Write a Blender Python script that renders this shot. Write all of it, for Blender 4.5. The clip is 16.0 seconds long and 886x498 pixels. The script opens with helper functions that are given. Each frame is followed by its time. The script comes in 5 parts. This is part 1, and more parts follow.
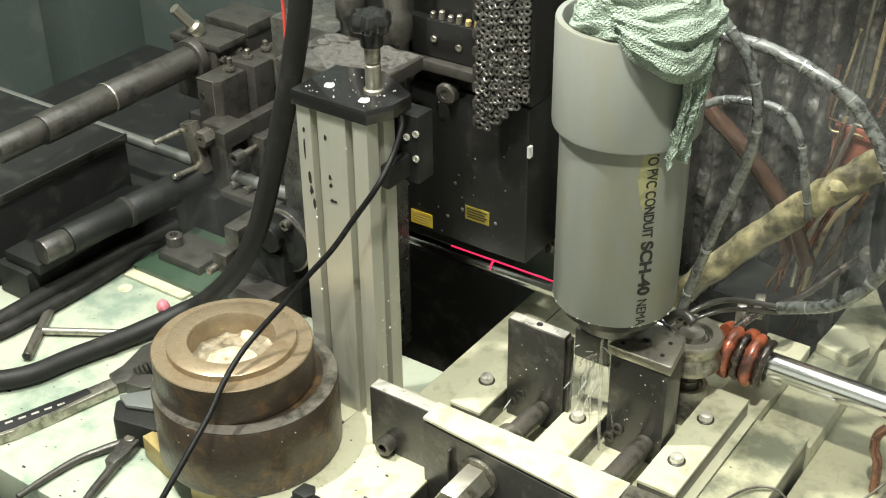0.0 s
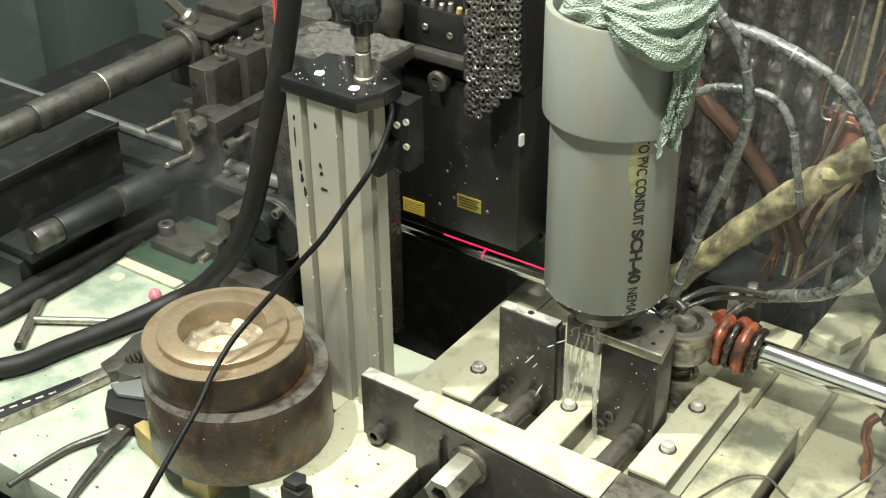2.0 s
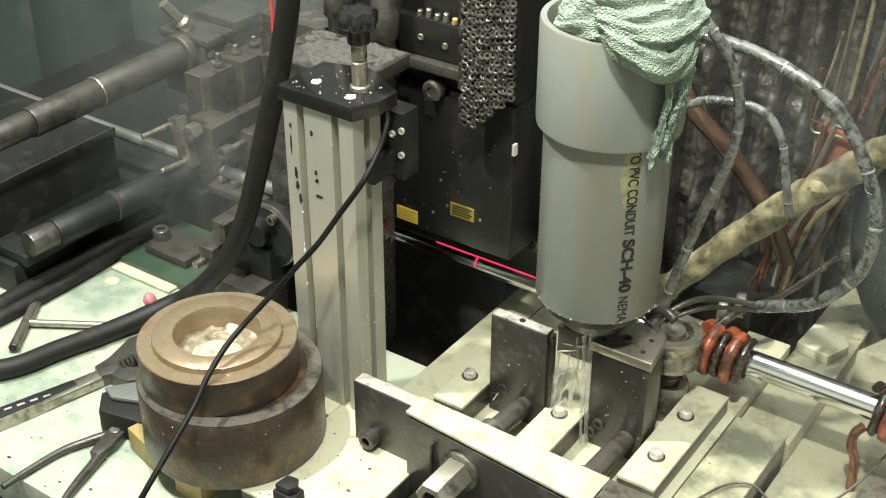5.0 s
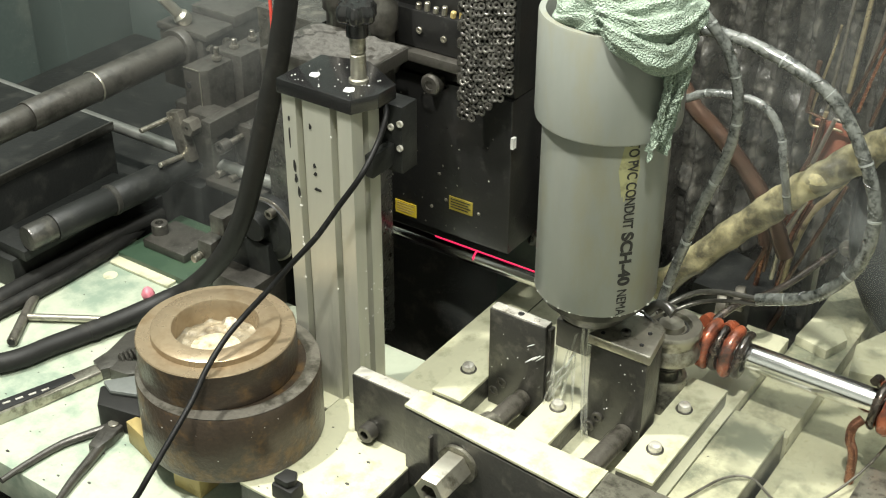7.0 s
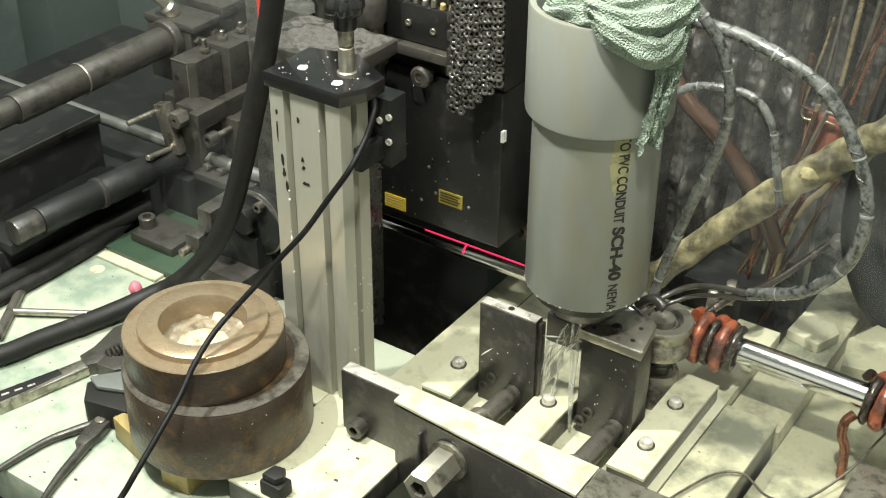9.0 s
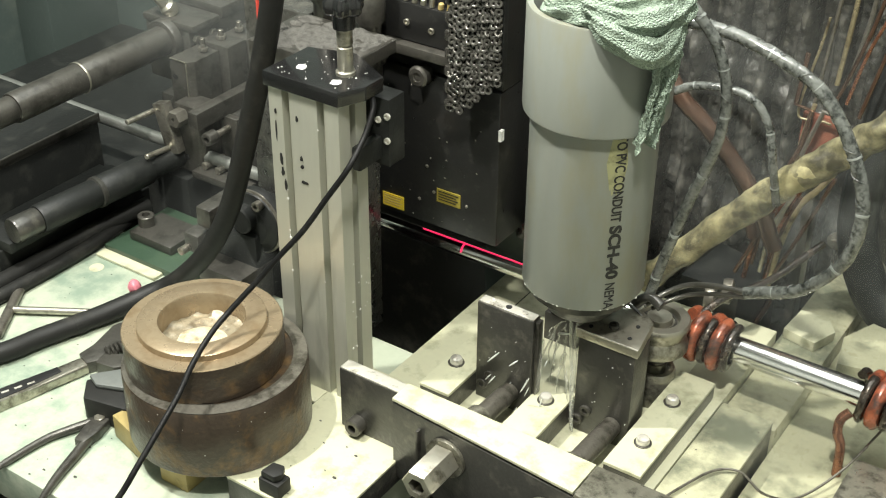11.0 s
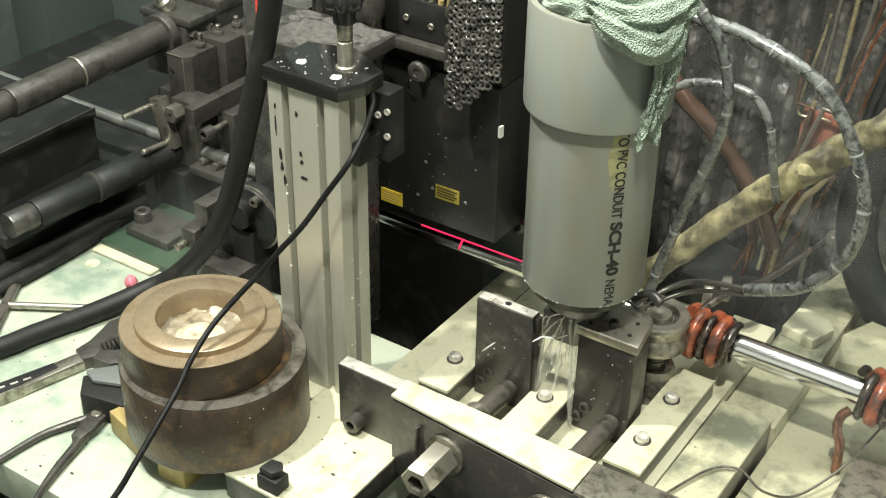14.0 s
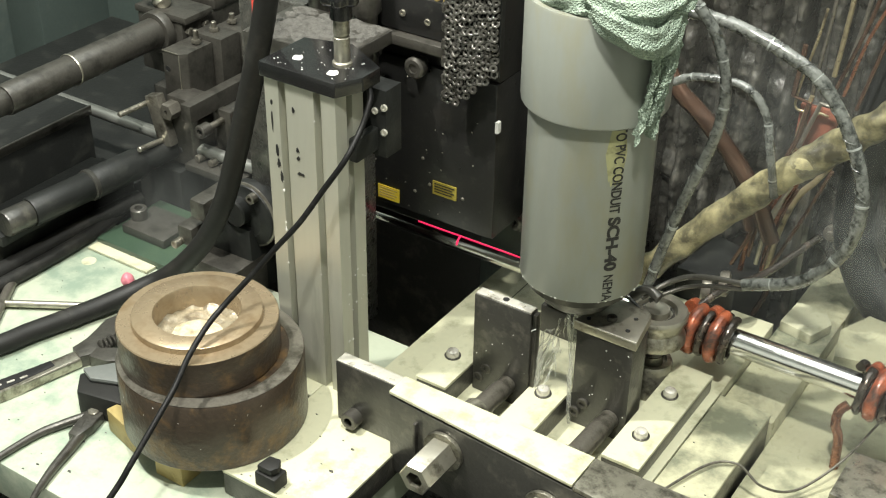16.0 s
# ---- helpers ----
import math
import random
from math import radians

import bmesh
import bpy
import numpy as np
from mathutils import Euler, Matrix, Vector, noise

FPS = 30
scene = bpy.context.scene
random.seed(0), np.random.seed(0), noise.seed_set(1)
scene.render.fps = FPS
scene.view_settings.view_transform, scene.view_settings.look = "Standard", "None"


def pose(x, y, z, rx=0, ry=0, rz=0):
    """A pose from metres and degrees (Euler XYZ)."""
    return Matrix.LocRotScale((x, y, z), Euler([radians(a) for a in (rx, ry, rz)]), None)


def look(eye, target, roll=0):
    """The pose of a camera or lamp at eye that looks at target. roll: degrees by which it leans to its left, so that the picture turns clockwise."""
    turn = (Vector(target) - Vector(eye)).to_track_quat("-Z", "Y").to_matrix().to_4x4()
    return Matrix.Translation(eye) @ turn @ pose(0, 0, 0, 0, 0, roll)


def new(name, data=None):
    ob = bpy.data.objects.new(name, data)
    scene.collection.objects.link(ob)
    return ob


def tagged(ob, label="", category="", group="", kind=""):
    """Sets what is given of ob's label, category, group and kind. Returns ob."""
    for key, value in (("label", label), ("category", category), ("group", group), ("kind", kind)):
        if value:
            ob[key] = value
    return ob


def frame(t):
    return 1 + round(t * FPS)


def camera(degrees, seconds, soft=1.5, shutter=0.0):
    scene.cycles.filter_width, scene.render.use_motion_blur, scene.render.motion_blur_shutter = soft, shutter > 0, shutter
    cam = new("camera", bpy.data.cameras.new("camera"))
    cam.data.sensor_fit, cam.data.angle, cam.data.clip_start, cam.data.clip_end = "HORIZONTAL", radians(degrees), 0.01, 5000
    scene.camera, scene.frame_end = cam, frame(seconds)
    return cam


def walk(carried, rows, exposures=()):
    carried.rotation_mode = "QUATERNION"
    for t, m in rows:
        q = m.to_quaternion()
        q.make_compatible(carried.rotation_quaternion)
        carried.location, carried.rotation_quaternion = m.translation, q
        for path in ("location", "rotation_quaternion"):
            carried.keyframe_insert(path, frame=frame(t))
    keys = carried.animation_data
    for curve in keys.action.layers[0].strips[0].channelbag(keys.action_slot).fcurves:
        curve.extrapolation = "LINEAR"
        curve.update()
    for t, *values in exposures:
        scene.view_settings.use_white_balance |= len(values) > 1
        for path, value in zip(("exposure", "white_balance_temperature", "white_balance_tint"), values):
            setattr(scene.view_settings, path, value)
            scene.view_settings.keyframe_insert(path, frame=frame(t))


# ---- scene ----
cam = camera(38.0, 16.0, soft=1.15)
PATH = [
    (0, (0.633, -0.786, 0.817), (-0.349, 0.609, -0.228), -0.7),
    (0.5, (0.637, -0.786, 0.82), (-0.345, 0.605, -0.229), -0.5),
    (1, (0.64, -0.789, 0.822), (-0.341, 0.606, -0.223), -0.3),
    (1.5, (0.639, -0.785, 0.817), (-0.34, 0.608, -0.232), -0.6),
    (2, (0.638, -0.781, 0.815), (-0.337, 0.608, -0.244), -0.7),
    (2.5, (0.641, -0.78, 0.814), (-0.331, 0.608, -0.249), -0.7),
    (3, (0.641, -0.781, 0.816), (-0.329, 0.608, -0.246), -0.4),
    (3.5, (0.641, -0.786, 0.822), (-0.326, 0.608, -0.237), -0.1),
    (4, (0.644, -0.792, 0.822), (-0.326, 0.607, -0.228), 0.0),
    (6.5, (0.64, -0.793, 0.821), (-0.319, 0.614, -0.228), 0.4),
    (7, (0.643, -0.794, 0.819), (-0.319, 0.608, -0.233), 0.2),
    (7.5, (0.644, -0.794, 0.819), (-0.312, 0.607, -0.242), 0.4),
    (8, (0.645, -0.793, 0.817), (-0.309, 0.608, -0.245), 0.2),
    (8.5, (0.64, -0.786, 0.815), (-0.31, 0.617, -0.248), 0.3),
    (9, (0.638, -0.784, 0.817), (-0.308, 0.619, -0.248), 0.4),
    (11.5, (0.641, -0.789, 0.82), (-0.302, 0.616, -0.247), 0.5),
    (12, (0.639, -0.788, 0.819), (-0.303, 0.62, -0.245), 0.6),
    (12.5, (0.636, -0.79, 0.816), (-0.299, 0.621, -0.249), 0.8),
    (13, (0.636, -0.79, 0.815), (-0.3, 0.617, -0.254), 0.6),
    (13.5, (0.633, -0.791, 0.814), (-0.301, 0.616, -0.257), 0.8),
    (14, (0.633, -0.79, 0.816), (-0.298, 0.62, -0.253), 0.9),
    (14.5, (0.631, -0.789, 0.816), (-0.298, 0.626, -0.249), 1.3),
    (15, (0.63, -0.788, 0.815), (-0.299, 0.623, -0.255), 1.2),
    (15.5, (0.631, -0.79, 0.814), (-0.296, 0.621, -0.258), 1.0),
    (16, (0.631, -0.79, 0.813), (-0.294, 0.623, -0.259), 0.8),
]
walk(cam, [(t, look(e, g, r)) for t, e, g, r in PATH])

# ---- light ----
# even pale background added as ambient fill, with no source of its own
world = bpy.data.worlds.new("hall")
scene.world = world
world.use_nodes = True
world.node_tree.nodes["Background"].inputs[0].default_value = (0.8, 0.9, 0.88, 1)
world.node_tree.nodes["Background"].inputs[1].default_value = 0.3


def lamp(name, eye, target, sx, sy, watts, colour):
    data = bpy.data.lights.new(name, "AREA")
    data.shape, data.size, data.size_y, data.energy, data.color = "RECTANGLE", sx, sy, watts, colour
    ob = new(name, data)
    ob.matrix_world = look(eye, target)
    return ob


lamp("work_light", (-0.45, -0.38, 1.7), (0.2, 0.15, 0.05), 0.05, 0.05, 45, (1.0, 0.98, 0.9))
lamp("overhead_light", (0.5, -0.55, 1.8), (0.15, 0.05, 0.0), 0.08, 0.08, 39, (1.0, 0.985, 0.89))
lamp("ceiling_panel", (0.0, 0.1, 2.28), (0.0, 0.08, 0.0), 2.4, 1.8, 46, (0.95, 1.0, 0.97))


# ---- materials ----
def material(name, base, second=None, rough=0.5, metal=0.0, coarse=18.0, fine=160.0, grime=None, amount=0.5,
             bump=0.15, coat=0.0, stretch=(1, 1, 1), glow=None, vary=0.0):
    m = bpy.data.materials.new(name)
    m.use_nodes = True
    nt = m.node_tree
    n, l = nt.nodes, nt.links
    p = n["Principled BSDF"]
    tc = n.new("ShaderNodeTexCoord")
    mp = n.new("ShaderNodeMapping")
    mp.inputs["Scale"].default_value = stretch
    l.new(tc.outputs["Object"], mp.inputs[0])
    big = n.new("ShaderNodeTexNoise")
    big.inputs["Scale"].default_value, big.inputs["Detail"].default_value, big.inputs["Roughness"].default_value = coarse, 6, 0.65
    small = n.new("ShaderNodeTexNoise")
    small.inputs["Scale"].default_value, small.inputs["Detail"].default_value = fine, 5
    l.new(mp.outputs[0], big.inputs[0])
    l.new(mp.outputs[0], small.inputs[0])
    second = second or tuple(c * 0.72 for c in base)
    grime = grime or tuple(c * 0.45 for c in base)
    mix = n.new("ShaderNodeMixRGB")
    mix.inputs[1].default_value, mix.inputs[2].default_value = (*base, 1), (*second, 1)
    l.new(small.outputs[0], mix.inputs[0])
    ramp = n.new("ShaderNodeValToRGB")
    ramp.color_ramp.elements[0].position, ramp.color_ramp.elements[1].position = 0.66 - 0.3 * amount, 0.8 - 0.27 * amount
    l.new(big.outputs[0], ramp.inputs[0])
    mix2 = n.new("ShaderNodeMixRGB")
    mix2.inputs[2].default_value = (*grime, 1)
    l.new(ramp.outputs[0], mix2.inputs[0])
    l.new(mix.outputs[0], mix2.inputs[1])
    l.new(mix2.outputs[0], p.inputs["Base Color"])
    rr = n.new("ShaderNodeMapRange")
    rr.inputs[3].default_value, rr.inputs[4].default_value = max(0.03, rough - 0.14), min(1, rough + 0.16)
    l.new(big.outputs[0], rr.inputs[0])
    l.new(rr.outputs[0], p.inputs["Roughness"])
    p.inputs["Metallic"].default_value = metal
    p.inputs["Coat Weight"].default_value = coat
    p.inputs["Coat Roughness"].default_value = 0.12
    if bump:
        b = n.new("ShaderNodeBump")
        b.inputs["Strength"].default_value, b.inputs["Distance"].default_value = bump, 0.002
        l.new(small.outputs[0], b.inputs["Height"])
        l.new(b.outputs[0], p.inputs["Normal"])
    if glow:
        p.inputs["Emission Color"].default_value, p.inputs["Emission Strength"].default_value = (*glow[:3], 1), glow[3]
    return m


CREAM = material("cream machine paint", (0.52, 0.515, 0.36), (0.46, 0.457, 0.33), 0.34, grime=(0.3, 0.3, 0.2), amount=0.52, coarse=28, bump=0.08, coat=0.3)
# dark blotches here are stains plus hose shadows put into the colour
DIRTSHADOWCREAM = material("cream paint with stains and shadow patches", (0.45, 0.44, 0.3), (0.36, 0.355, 0.24), 0.3, grime=(0.15, 0.16, 0.11), amount=0.66, coarse=15, bump=0.1, coat=0.3)
GREENISH = material("pale green machine paint", (0.4, 0.435, 0.34), (0.34, 0.375, 0.29), 0.34, grime=(0.2, 0.26, 0.2), amount=0.54, coarse=12, bump=0.06, coat=0.2)
DARKGREEN = material("dark green enamel", (0.082, 0.105, 0.096), (0.062, 0.082, 0.074), 0.4, grime=(0.12, 0.138, 0.12), amount=0.45, coarse=7)
GRIMY = material("oily black machine wall", (0.058, 0.057, 0.05), (0.032, 0.031, 0.027), 0.28, grime=(0.1, 0.096, 0.08), amount=0.45, coarse=60, fine=240, bump=0.7, coat=0.8)
BLACK = material("black oxide steel", (0.04, 0.04, 0.036), (0.055, 0.053, 0.046), 0.34, 0.3, grime=(0.11, 0.105, 0.085), amount=0.42, coarse=32, fine=220, bump=0.25, coat=0.25)
ANODISED = material("black anodised metal", (0.013, 0.013, 0.013), (0.019, 0.019, 0.018), 0.32, 0.2, grime=(0.034, 0.033, 0.029), amount=0.3, coarse=90, fine=300, bump=0.1, coat=0.3)
STEEL = material("grey dull steel", (0.26, 0.245, 0.205), (0.15, 0.14, 0.118), 0.33, 0.7, grime=(0.07, 0.065, 0.05), amount=0.5, coarse=45, fine=320, bump=0.18)
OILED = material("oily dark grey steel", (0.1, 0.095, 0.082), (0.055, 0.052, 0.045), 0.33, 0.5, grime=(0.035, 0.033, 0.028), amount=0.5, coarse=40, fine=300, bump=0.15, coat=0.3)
BRIGHT = material("bright worn steel", (0.5, 0.48, 0.4), (0.36, 0.34, 0.28), 0.33, 0.85, grime=(0.13, 0.12, 0.09), amount=0.45, coarse=40, bump=0.12)
WETSTEEL = material("wet scuffed steel", (0.36, 0.35, 0.28), (0.2, 0.19, 0.15), 0.3, 0.7, grime=(0.07, 0.065, 0.05), amount=0.6, coarse=50, bump=0.25, coat=0.4)
ALU = material("dull aluminium extrusion", (0.52, 0.52, 0.44), (0.46, 0.46, 0.39), 0.42, 0.55, grime=(0.3, 0.3, 0.25), amount=0.3, coarse=16, bump=0.04, stretch=(1, 1, 0.15))
CHROME = material("polished chrome bar", (0.8, 0.8, 0.78), (0.74, 0.74, 0.72), 0.15, 1.0, grime=(0.6, 0.6, 0.58), amount=0.2, coarse=30, bump=0.01, stretch=(0.05, 1, 1))
PVC = material("grey plastic conduit", (0.216, 0.228, 0.202), (0.194, 0.207, 0.184), 0.32, grime=(0.205, 0.205, 0.155), amount=0.52, coarse=22, bump=0.03, stretch=(1, 1, 0.3))
STAIN = material("yellow adhesive stain", (0.31, 0.3, 0.13), (0.27, 0.275, 0.17), 0.5, amount=0.4, coarse=40)
# black for print and marks, also for the shade inside holes
MARKSHADE = material("black print, marks and hole shade", (0.012, 0.012, 0.012), rough=0.5, bump=0)
TOWEL = material("green terry cloth", (0.39, 0.47, 0.38), (0.17, 0.23, 0.175), 0.95, grime=(0.3, 0.38, 0.29), amount=0.4, coarse=25, fine=330, bump=1.0)
_n, _l = TOWEL.node_tree.nodes, TOWEL.node_tree.links
_loop, _tc, _b = _n.new("ShaderNodeTexVoronoi"), _n.new("ShaderNodeTexCoord"), _n["Principled BSDF"].inputs["Normal"].links[0].from_node
_loop.inputs["Scale"].default_value = 620
_l.new(_tc.outputs["Object"], _loop.inputs["Vector"])
_l.new(_loop.outputs["Distance"], _b.inputs["Height"])
_b.invert = True
_b.inputs["Distance"].default_value = 0.0022
BRONZE = material("machined bronze-brown steel", (0.38, 0.3, 0.195), (0.27, 0.21, 0.135), 0.28, 0.6, grime=(0.24, 0.17, 0.095), amount=0.5, coarse=20, bump=0.06)
SCALE = material("brown mill scale", (0.066, 0.047, 0.032), (0.036, 0.027, 0.019), 0.36, 0.3, grime=(0.14, 0.085, 0.036), amount=0.5, coarse=34, fine=230, bump=0.4, coat=0.15)
RUBBER = material("black rubber", (0.012, 0.012, 0.0115), (0.019, 0.019, 0.017), 0.5, grime=(0.032, 0.031, 0.027), amount=0.35, coarse=30, bump=0.1)
CLEARHOSE = material("cloudy wet plastic hose", (0.18, 0.188, 0.172), (0.075, 0.08, 0.074), 0.1, grime=(0.025, 0.028, 0.025), amount=0.66, coarse=110, fine=260, bump=0.6, coat=1.0)
TAPE = material("silvery clear tape", (0.34, 0.36, 0.34), (0.2, 0.215, 0.2), 0.2, 0.1, amount=0.4, coarse=60, bump=0.3, coat=0.8)
TANHOSE = material("tan wrapped hose", (0.38, 0.345, 0.19), (0.29, 0.26, 0.145), 0.38, grime=(0.075, 0.068, 0.04), amount=0.72, coarse=24, bump=0.35, coat=0.3)
COPPER = material("dirty copper tube", (0.14, 0.083, 0.056), (0.085, 0.052, 0.037), 0.22, 0.6, grime=(0.07, 0.046, 0.035), amount=0.5, coarse=30, bump=0.15)
ORANGE = material("orange-red insulated copper", (0.5, 0.13, 0.055), (0.34, 0.09, 0.045), 0.28, 0.2, grime=(0.07, 0.042, 0.034), amount=0.65, coarse=40, bump=0.2, coat=0.5)
ORANGEBOX = material("orange-red painted bracket", (0.22, 0.075, 0.045), (0.15, 0.055, 0.035), 0.45, amount=0.6, coarse=25)
GLOWING = material("heated glowing steel", (0.62, 0.52, 0.46), rough=0.2, metal=1.0, bump=0.02, glow=(1.0, 0.52, 0.36, 0.22))
POLISHED = material("wet polished steel", (0.8, 0.78, 0.7), (0.62, 0.6, 0.52), 0.2, 0.5, grime=(0.25, 0.235, 0.19), amount=0.4, coarse=70, bump=0.1, coat=0.3)
DEEPBLACK = material("dull black machine paint", (0.011, 0.012, 0.011), (0.017, 0.018, 0.017), 0.45, grime=(0.03, 0.031, 0.027), amount=0.4, coarse=26, fine=200, bump=0.2)
CABLE = material("black cable sheath", (0.006, 0.006, 0.006), rough=0.5, bump=0.03, grime=(0.02, 0.02, 0.018), amount=0.3, coarse=60)
for _m, _s in ((RUBBER, 0.22), (CABLE, 0.18), (DEEPBLACK, 0.3)):
    _m.node_tree.nodes["Principled BSDF"].inputs["Specular IOR Level"].default_value = _s
LASER = material("red laser light", (0.5, 0.02, 0.05), rough=0.5, bump=0, glow=(1.0, 0.03, 0.12, 1.5))
REDWIRE = material("red wire sleeve", (0.6, 0.07, 0.05), rough=0.4, bump=0)
YELLOW = material("yellow warning label", (0.62, 0.47, 0.03), (0.52, 0.38, 0.03), 0.5, amount=0.2, coarse=60, bump=0)
YELLOWDIM = material("faded yellow label", (0.24, 0.2, 0.035), (0.3, 0.24, 0.03), 0.5, amount=0.3, coarse=60, bump=0)
BRASS = material("yellow brass block", (0.4, 0.31, 0.12), (0.32, 0.25, 0.1), 0.45, 0.15, amount=0.3, coarse=40, bump=0.12)
GLOSSBLACK = material("glossy black plastic", (0.012, 0.012, 0.012), rough=0.2, bump=0, amount=0.3, coat=0.4)
WHITE = material("white paint dab", (0.78, 0.78, 0.74), rough=0.5, amount=0.2, bump=0.1)
SLUDGE = material("cream wax residue", (0.6, 0.53, 0.37), (0.42, 0.36, 0.24), 0.32, grime=(0.22, 0.18, 0.11), amount=0.6, coarse=70, fine=260, bump=0.7)
PINKBEAD = material("pink plastic bead", (0.6, 0.2, 0.24), rough=0.3, amount=0.4, coarse=90)
GREYPLASTIC = material("grey plastic cover", (0.13, 0.14, 0.13), rough=0.45, amount=0.3)
WATER = bpy.data.materials.new("water")
WATER.use_nodes = True
_p = WATER.node_tree.nodes["Principled BSDF"]
_p.inputs["Base Color"].default_value = (0.93, 0.96, 0.93, 1)
_p.inputs["Roughness"].default_value, _p.inputs["IOR"].default_value, _p.inputs["Transmission Weight"].default_value = 0.06, 1.33, 1.0

SPRAY = bpy.data.materials.new("white water spray")
SPRAY.use_nodes = True
_p = SPRAY.node_tree.nodes["Principled BSDF"]
_p.inputs["Base Color"].default_value = (0.85, 0.88, 0.84, 1)
_p.inputs["Roughness"].default_value, _p.inputs["Transmission Weight"].default_value, _p.inputs["IOR"].default_value = 0.15, 0.3, 1.33


# ---- mesh helpers ----
def full(ob):
    m = Matrix.Identity(4)
    while ob:
        m = ob.matrix_basis @ m
        ob = ob.parent
    return m


def thing(name, label, category, at=(0, 0, 0), group="", kind=""):
    ob = new(name)
    ob.empty_display_size = 0.02
    ob.matrix_basis = pose(*at)
    return tagged(ob, label, category, group, kind)


def mesh_of(name, bm, mat, smooth=40):
    bmesh.ops.recalc_face_normals(bm, faces=bm.faces[:])
    me = bpy.data.meshes.new(name)
    bm.to_mesh(me)
    bm.free()
    for p in me.polygons:
        p.use_smooth = True
    me.set_sharp_from_angle(angle=radians(smooth))
    me.materials.append(mat)
    return me


def part(name, bm, mat, parent, label=""):
    """One mesh object under a thing or a part; bm is in world space."""
    bm.transform(full(parent).inverted())
    ob = new(name, mesh_of(name, bm, mat))
    ob.parent = parent
    return tagged(ob, label)


def solo(name, bm, mat, label, category, group="", kind=""):
    """A thing that is one single mesh, with its origin at its base."""
    lo = [min(v.co[i] for v in bm.verts) for i in range(3)]
    hi = [max(v.co[i] for v in bm.verts) for i in range(3)]
    at = Vector(((lo[0] + hi[0]) / 2, (lo[1] + hi[1]) / 2, lo[2]))
    bm.transform(Matrix.Translation(-at))
    ob = new(name, mesh_of(name, bm, mat))
    ob.location = at
    return tagged(ob, label, category, group, kind)


def box(x0, x1, y0, y1, z0, z1, bevel=0.0012, bm=None, turn=None):
    b = bmesh.new()
    bmesh.ops.create_cube(b, size=1, matrix=Matrix.LocRotScale(((x0 + x1) / 2, (y0 + y1) / 2, (z0 + z1) / 2), None, (x1 - x0, y1 - y0, z1 - z0)))
    if bevel:
        bmesh.ops.bevel(b, geom=b.edges[:], offset=bevel, segments=2, affect="EDGES", profile=0.6)
    if turn is not None:
        b.transform(turn)
    return joined(b, bm)


def joined(b, bm):
    if bm is None:
        return b
    me = bpy.data.meshes.new("tmp")
    b.to_mesh(me)
    b.free()
    bm.from_mesh(me)
    bpy.data.meshes.remove(me)
    return bm


def along(a, b):
    a, b = Vector(a), Vector(b)
    return Matrix.Translation(a) @ (b - a).to_track_quat("Z", "Y").to_matrix().to_4x4(), (b - a).length


def lathe(profile, a=(0, 0, 0), b=(0, 0, 1), n=48, bm=None, closed=False):
    """Profile of (radius, distance) turned round the line from a towards b."""
    m, _ = along(a, b)
    o = bmesh.new()
    rings = []
    for r, z in profile:
        if r < 1e-6:
            rings.append([o.verts.new(m @ Vector((0, 0, z)))])
        else:
            rings.append([o.verts.new(m @ Vector((r * math.cos(k * math.tau / n), r * math.sin(k * math.tau / n), z))) for k in range(n)])
    pairs = list(zip(rings, rings[1:])) + ([(rings[-1], rings[0])] if closed else [])
    for p, q in pairs:
        for k in range(n):
            j = (k + 1) % n
            if len(p) == 1 and len(q) == 1:
                continue
            if len(p) == 1:
                o.faces.new((p[0], q[k], q[j]))
            elif len(q) == 1:
                o.faces.new((p[k], p[j], q[0]))
            else:
                o.faces.new((p[k], p[j], q[j], q[k]))
    return joined(o, bm)


def rod(a, b, r, bevel=0.0008, n=32, bm=None):
    d = (Vector(b) - Vector(a)).length
    e = min(bevel, r * 0.5)
    return lathe([(0, 0), (r - e, 0), (r, e), (r, d - e), (r - e, d), (0, d)], a, b, n, bm)


def spline(points, steps=10):
    p = [Vector(q) for q in points]
    p = [2 * p[0] - p[1]] + p + [2 * p[-1] - p[-2]]
    out = []
    for i in range(1, len(p) - 2):
        for k in range(steps):
            t = k / steps
            a, b, c, d = p[i - 1], p[i], p[i + 1], p[i + 2]
            out.append(0.5 * ((2 * b) + (c - a) * t + (2 * a - 5 * b + 4 * c - d) * t * t + (3 * b - a - 3 * c + d) * t ** 3))
    out.append(p[-2])
    return out


def tube(points, r, n=14, steps=10, bm=None, wobble=0.0, seed=0, sharp=False, flute=0.0):
    path = [Vector(q) for q in points] if sharp else spline(points, steps)
    o = bmesh.new()
    rings = []
    side = None
    for i, c in enumerate(path):
        d = (path[min(i + 1, len(path) - 1)] - path[max(i - 1, 0)]).normalized()
        side = d.orthogonal() if side is None else (side - d * side.dot(d))
        side.normalize()
        up = d.cross(side)
        rr = r if not callable(r) else r(i / (len(path) - 1))
        ring = []
        for k in range(n):
            a = k * math.tau / n
            w = 1 + wobble * noise.noise(Vector((c.x * 60 + seed, c.y * 60 + math.cos(a), c.z * 60 + math.sin(a))))
            w += flute * (abs(math.sin(2.5 * a + 3 * i / len(path) + seed)) - 0.5 + 0.5 * math.sin(7 * a + 9 * i / len(path)))
            ring.append(o.verts.new(c + (side * math.cos(a) + up * math.sin(a)) * rr * w))
        rings.append(ring)
    for p, q in zip(rings, rings[1:]):
        for k in range(n):
            j = (k + 1) % n
            o.faces.new((p[k], p[j], q[j], q[k]))
    o.faces.new(rings[0][::-1])
    o.faces.new(rings[-1])
    return joined(o, bm)


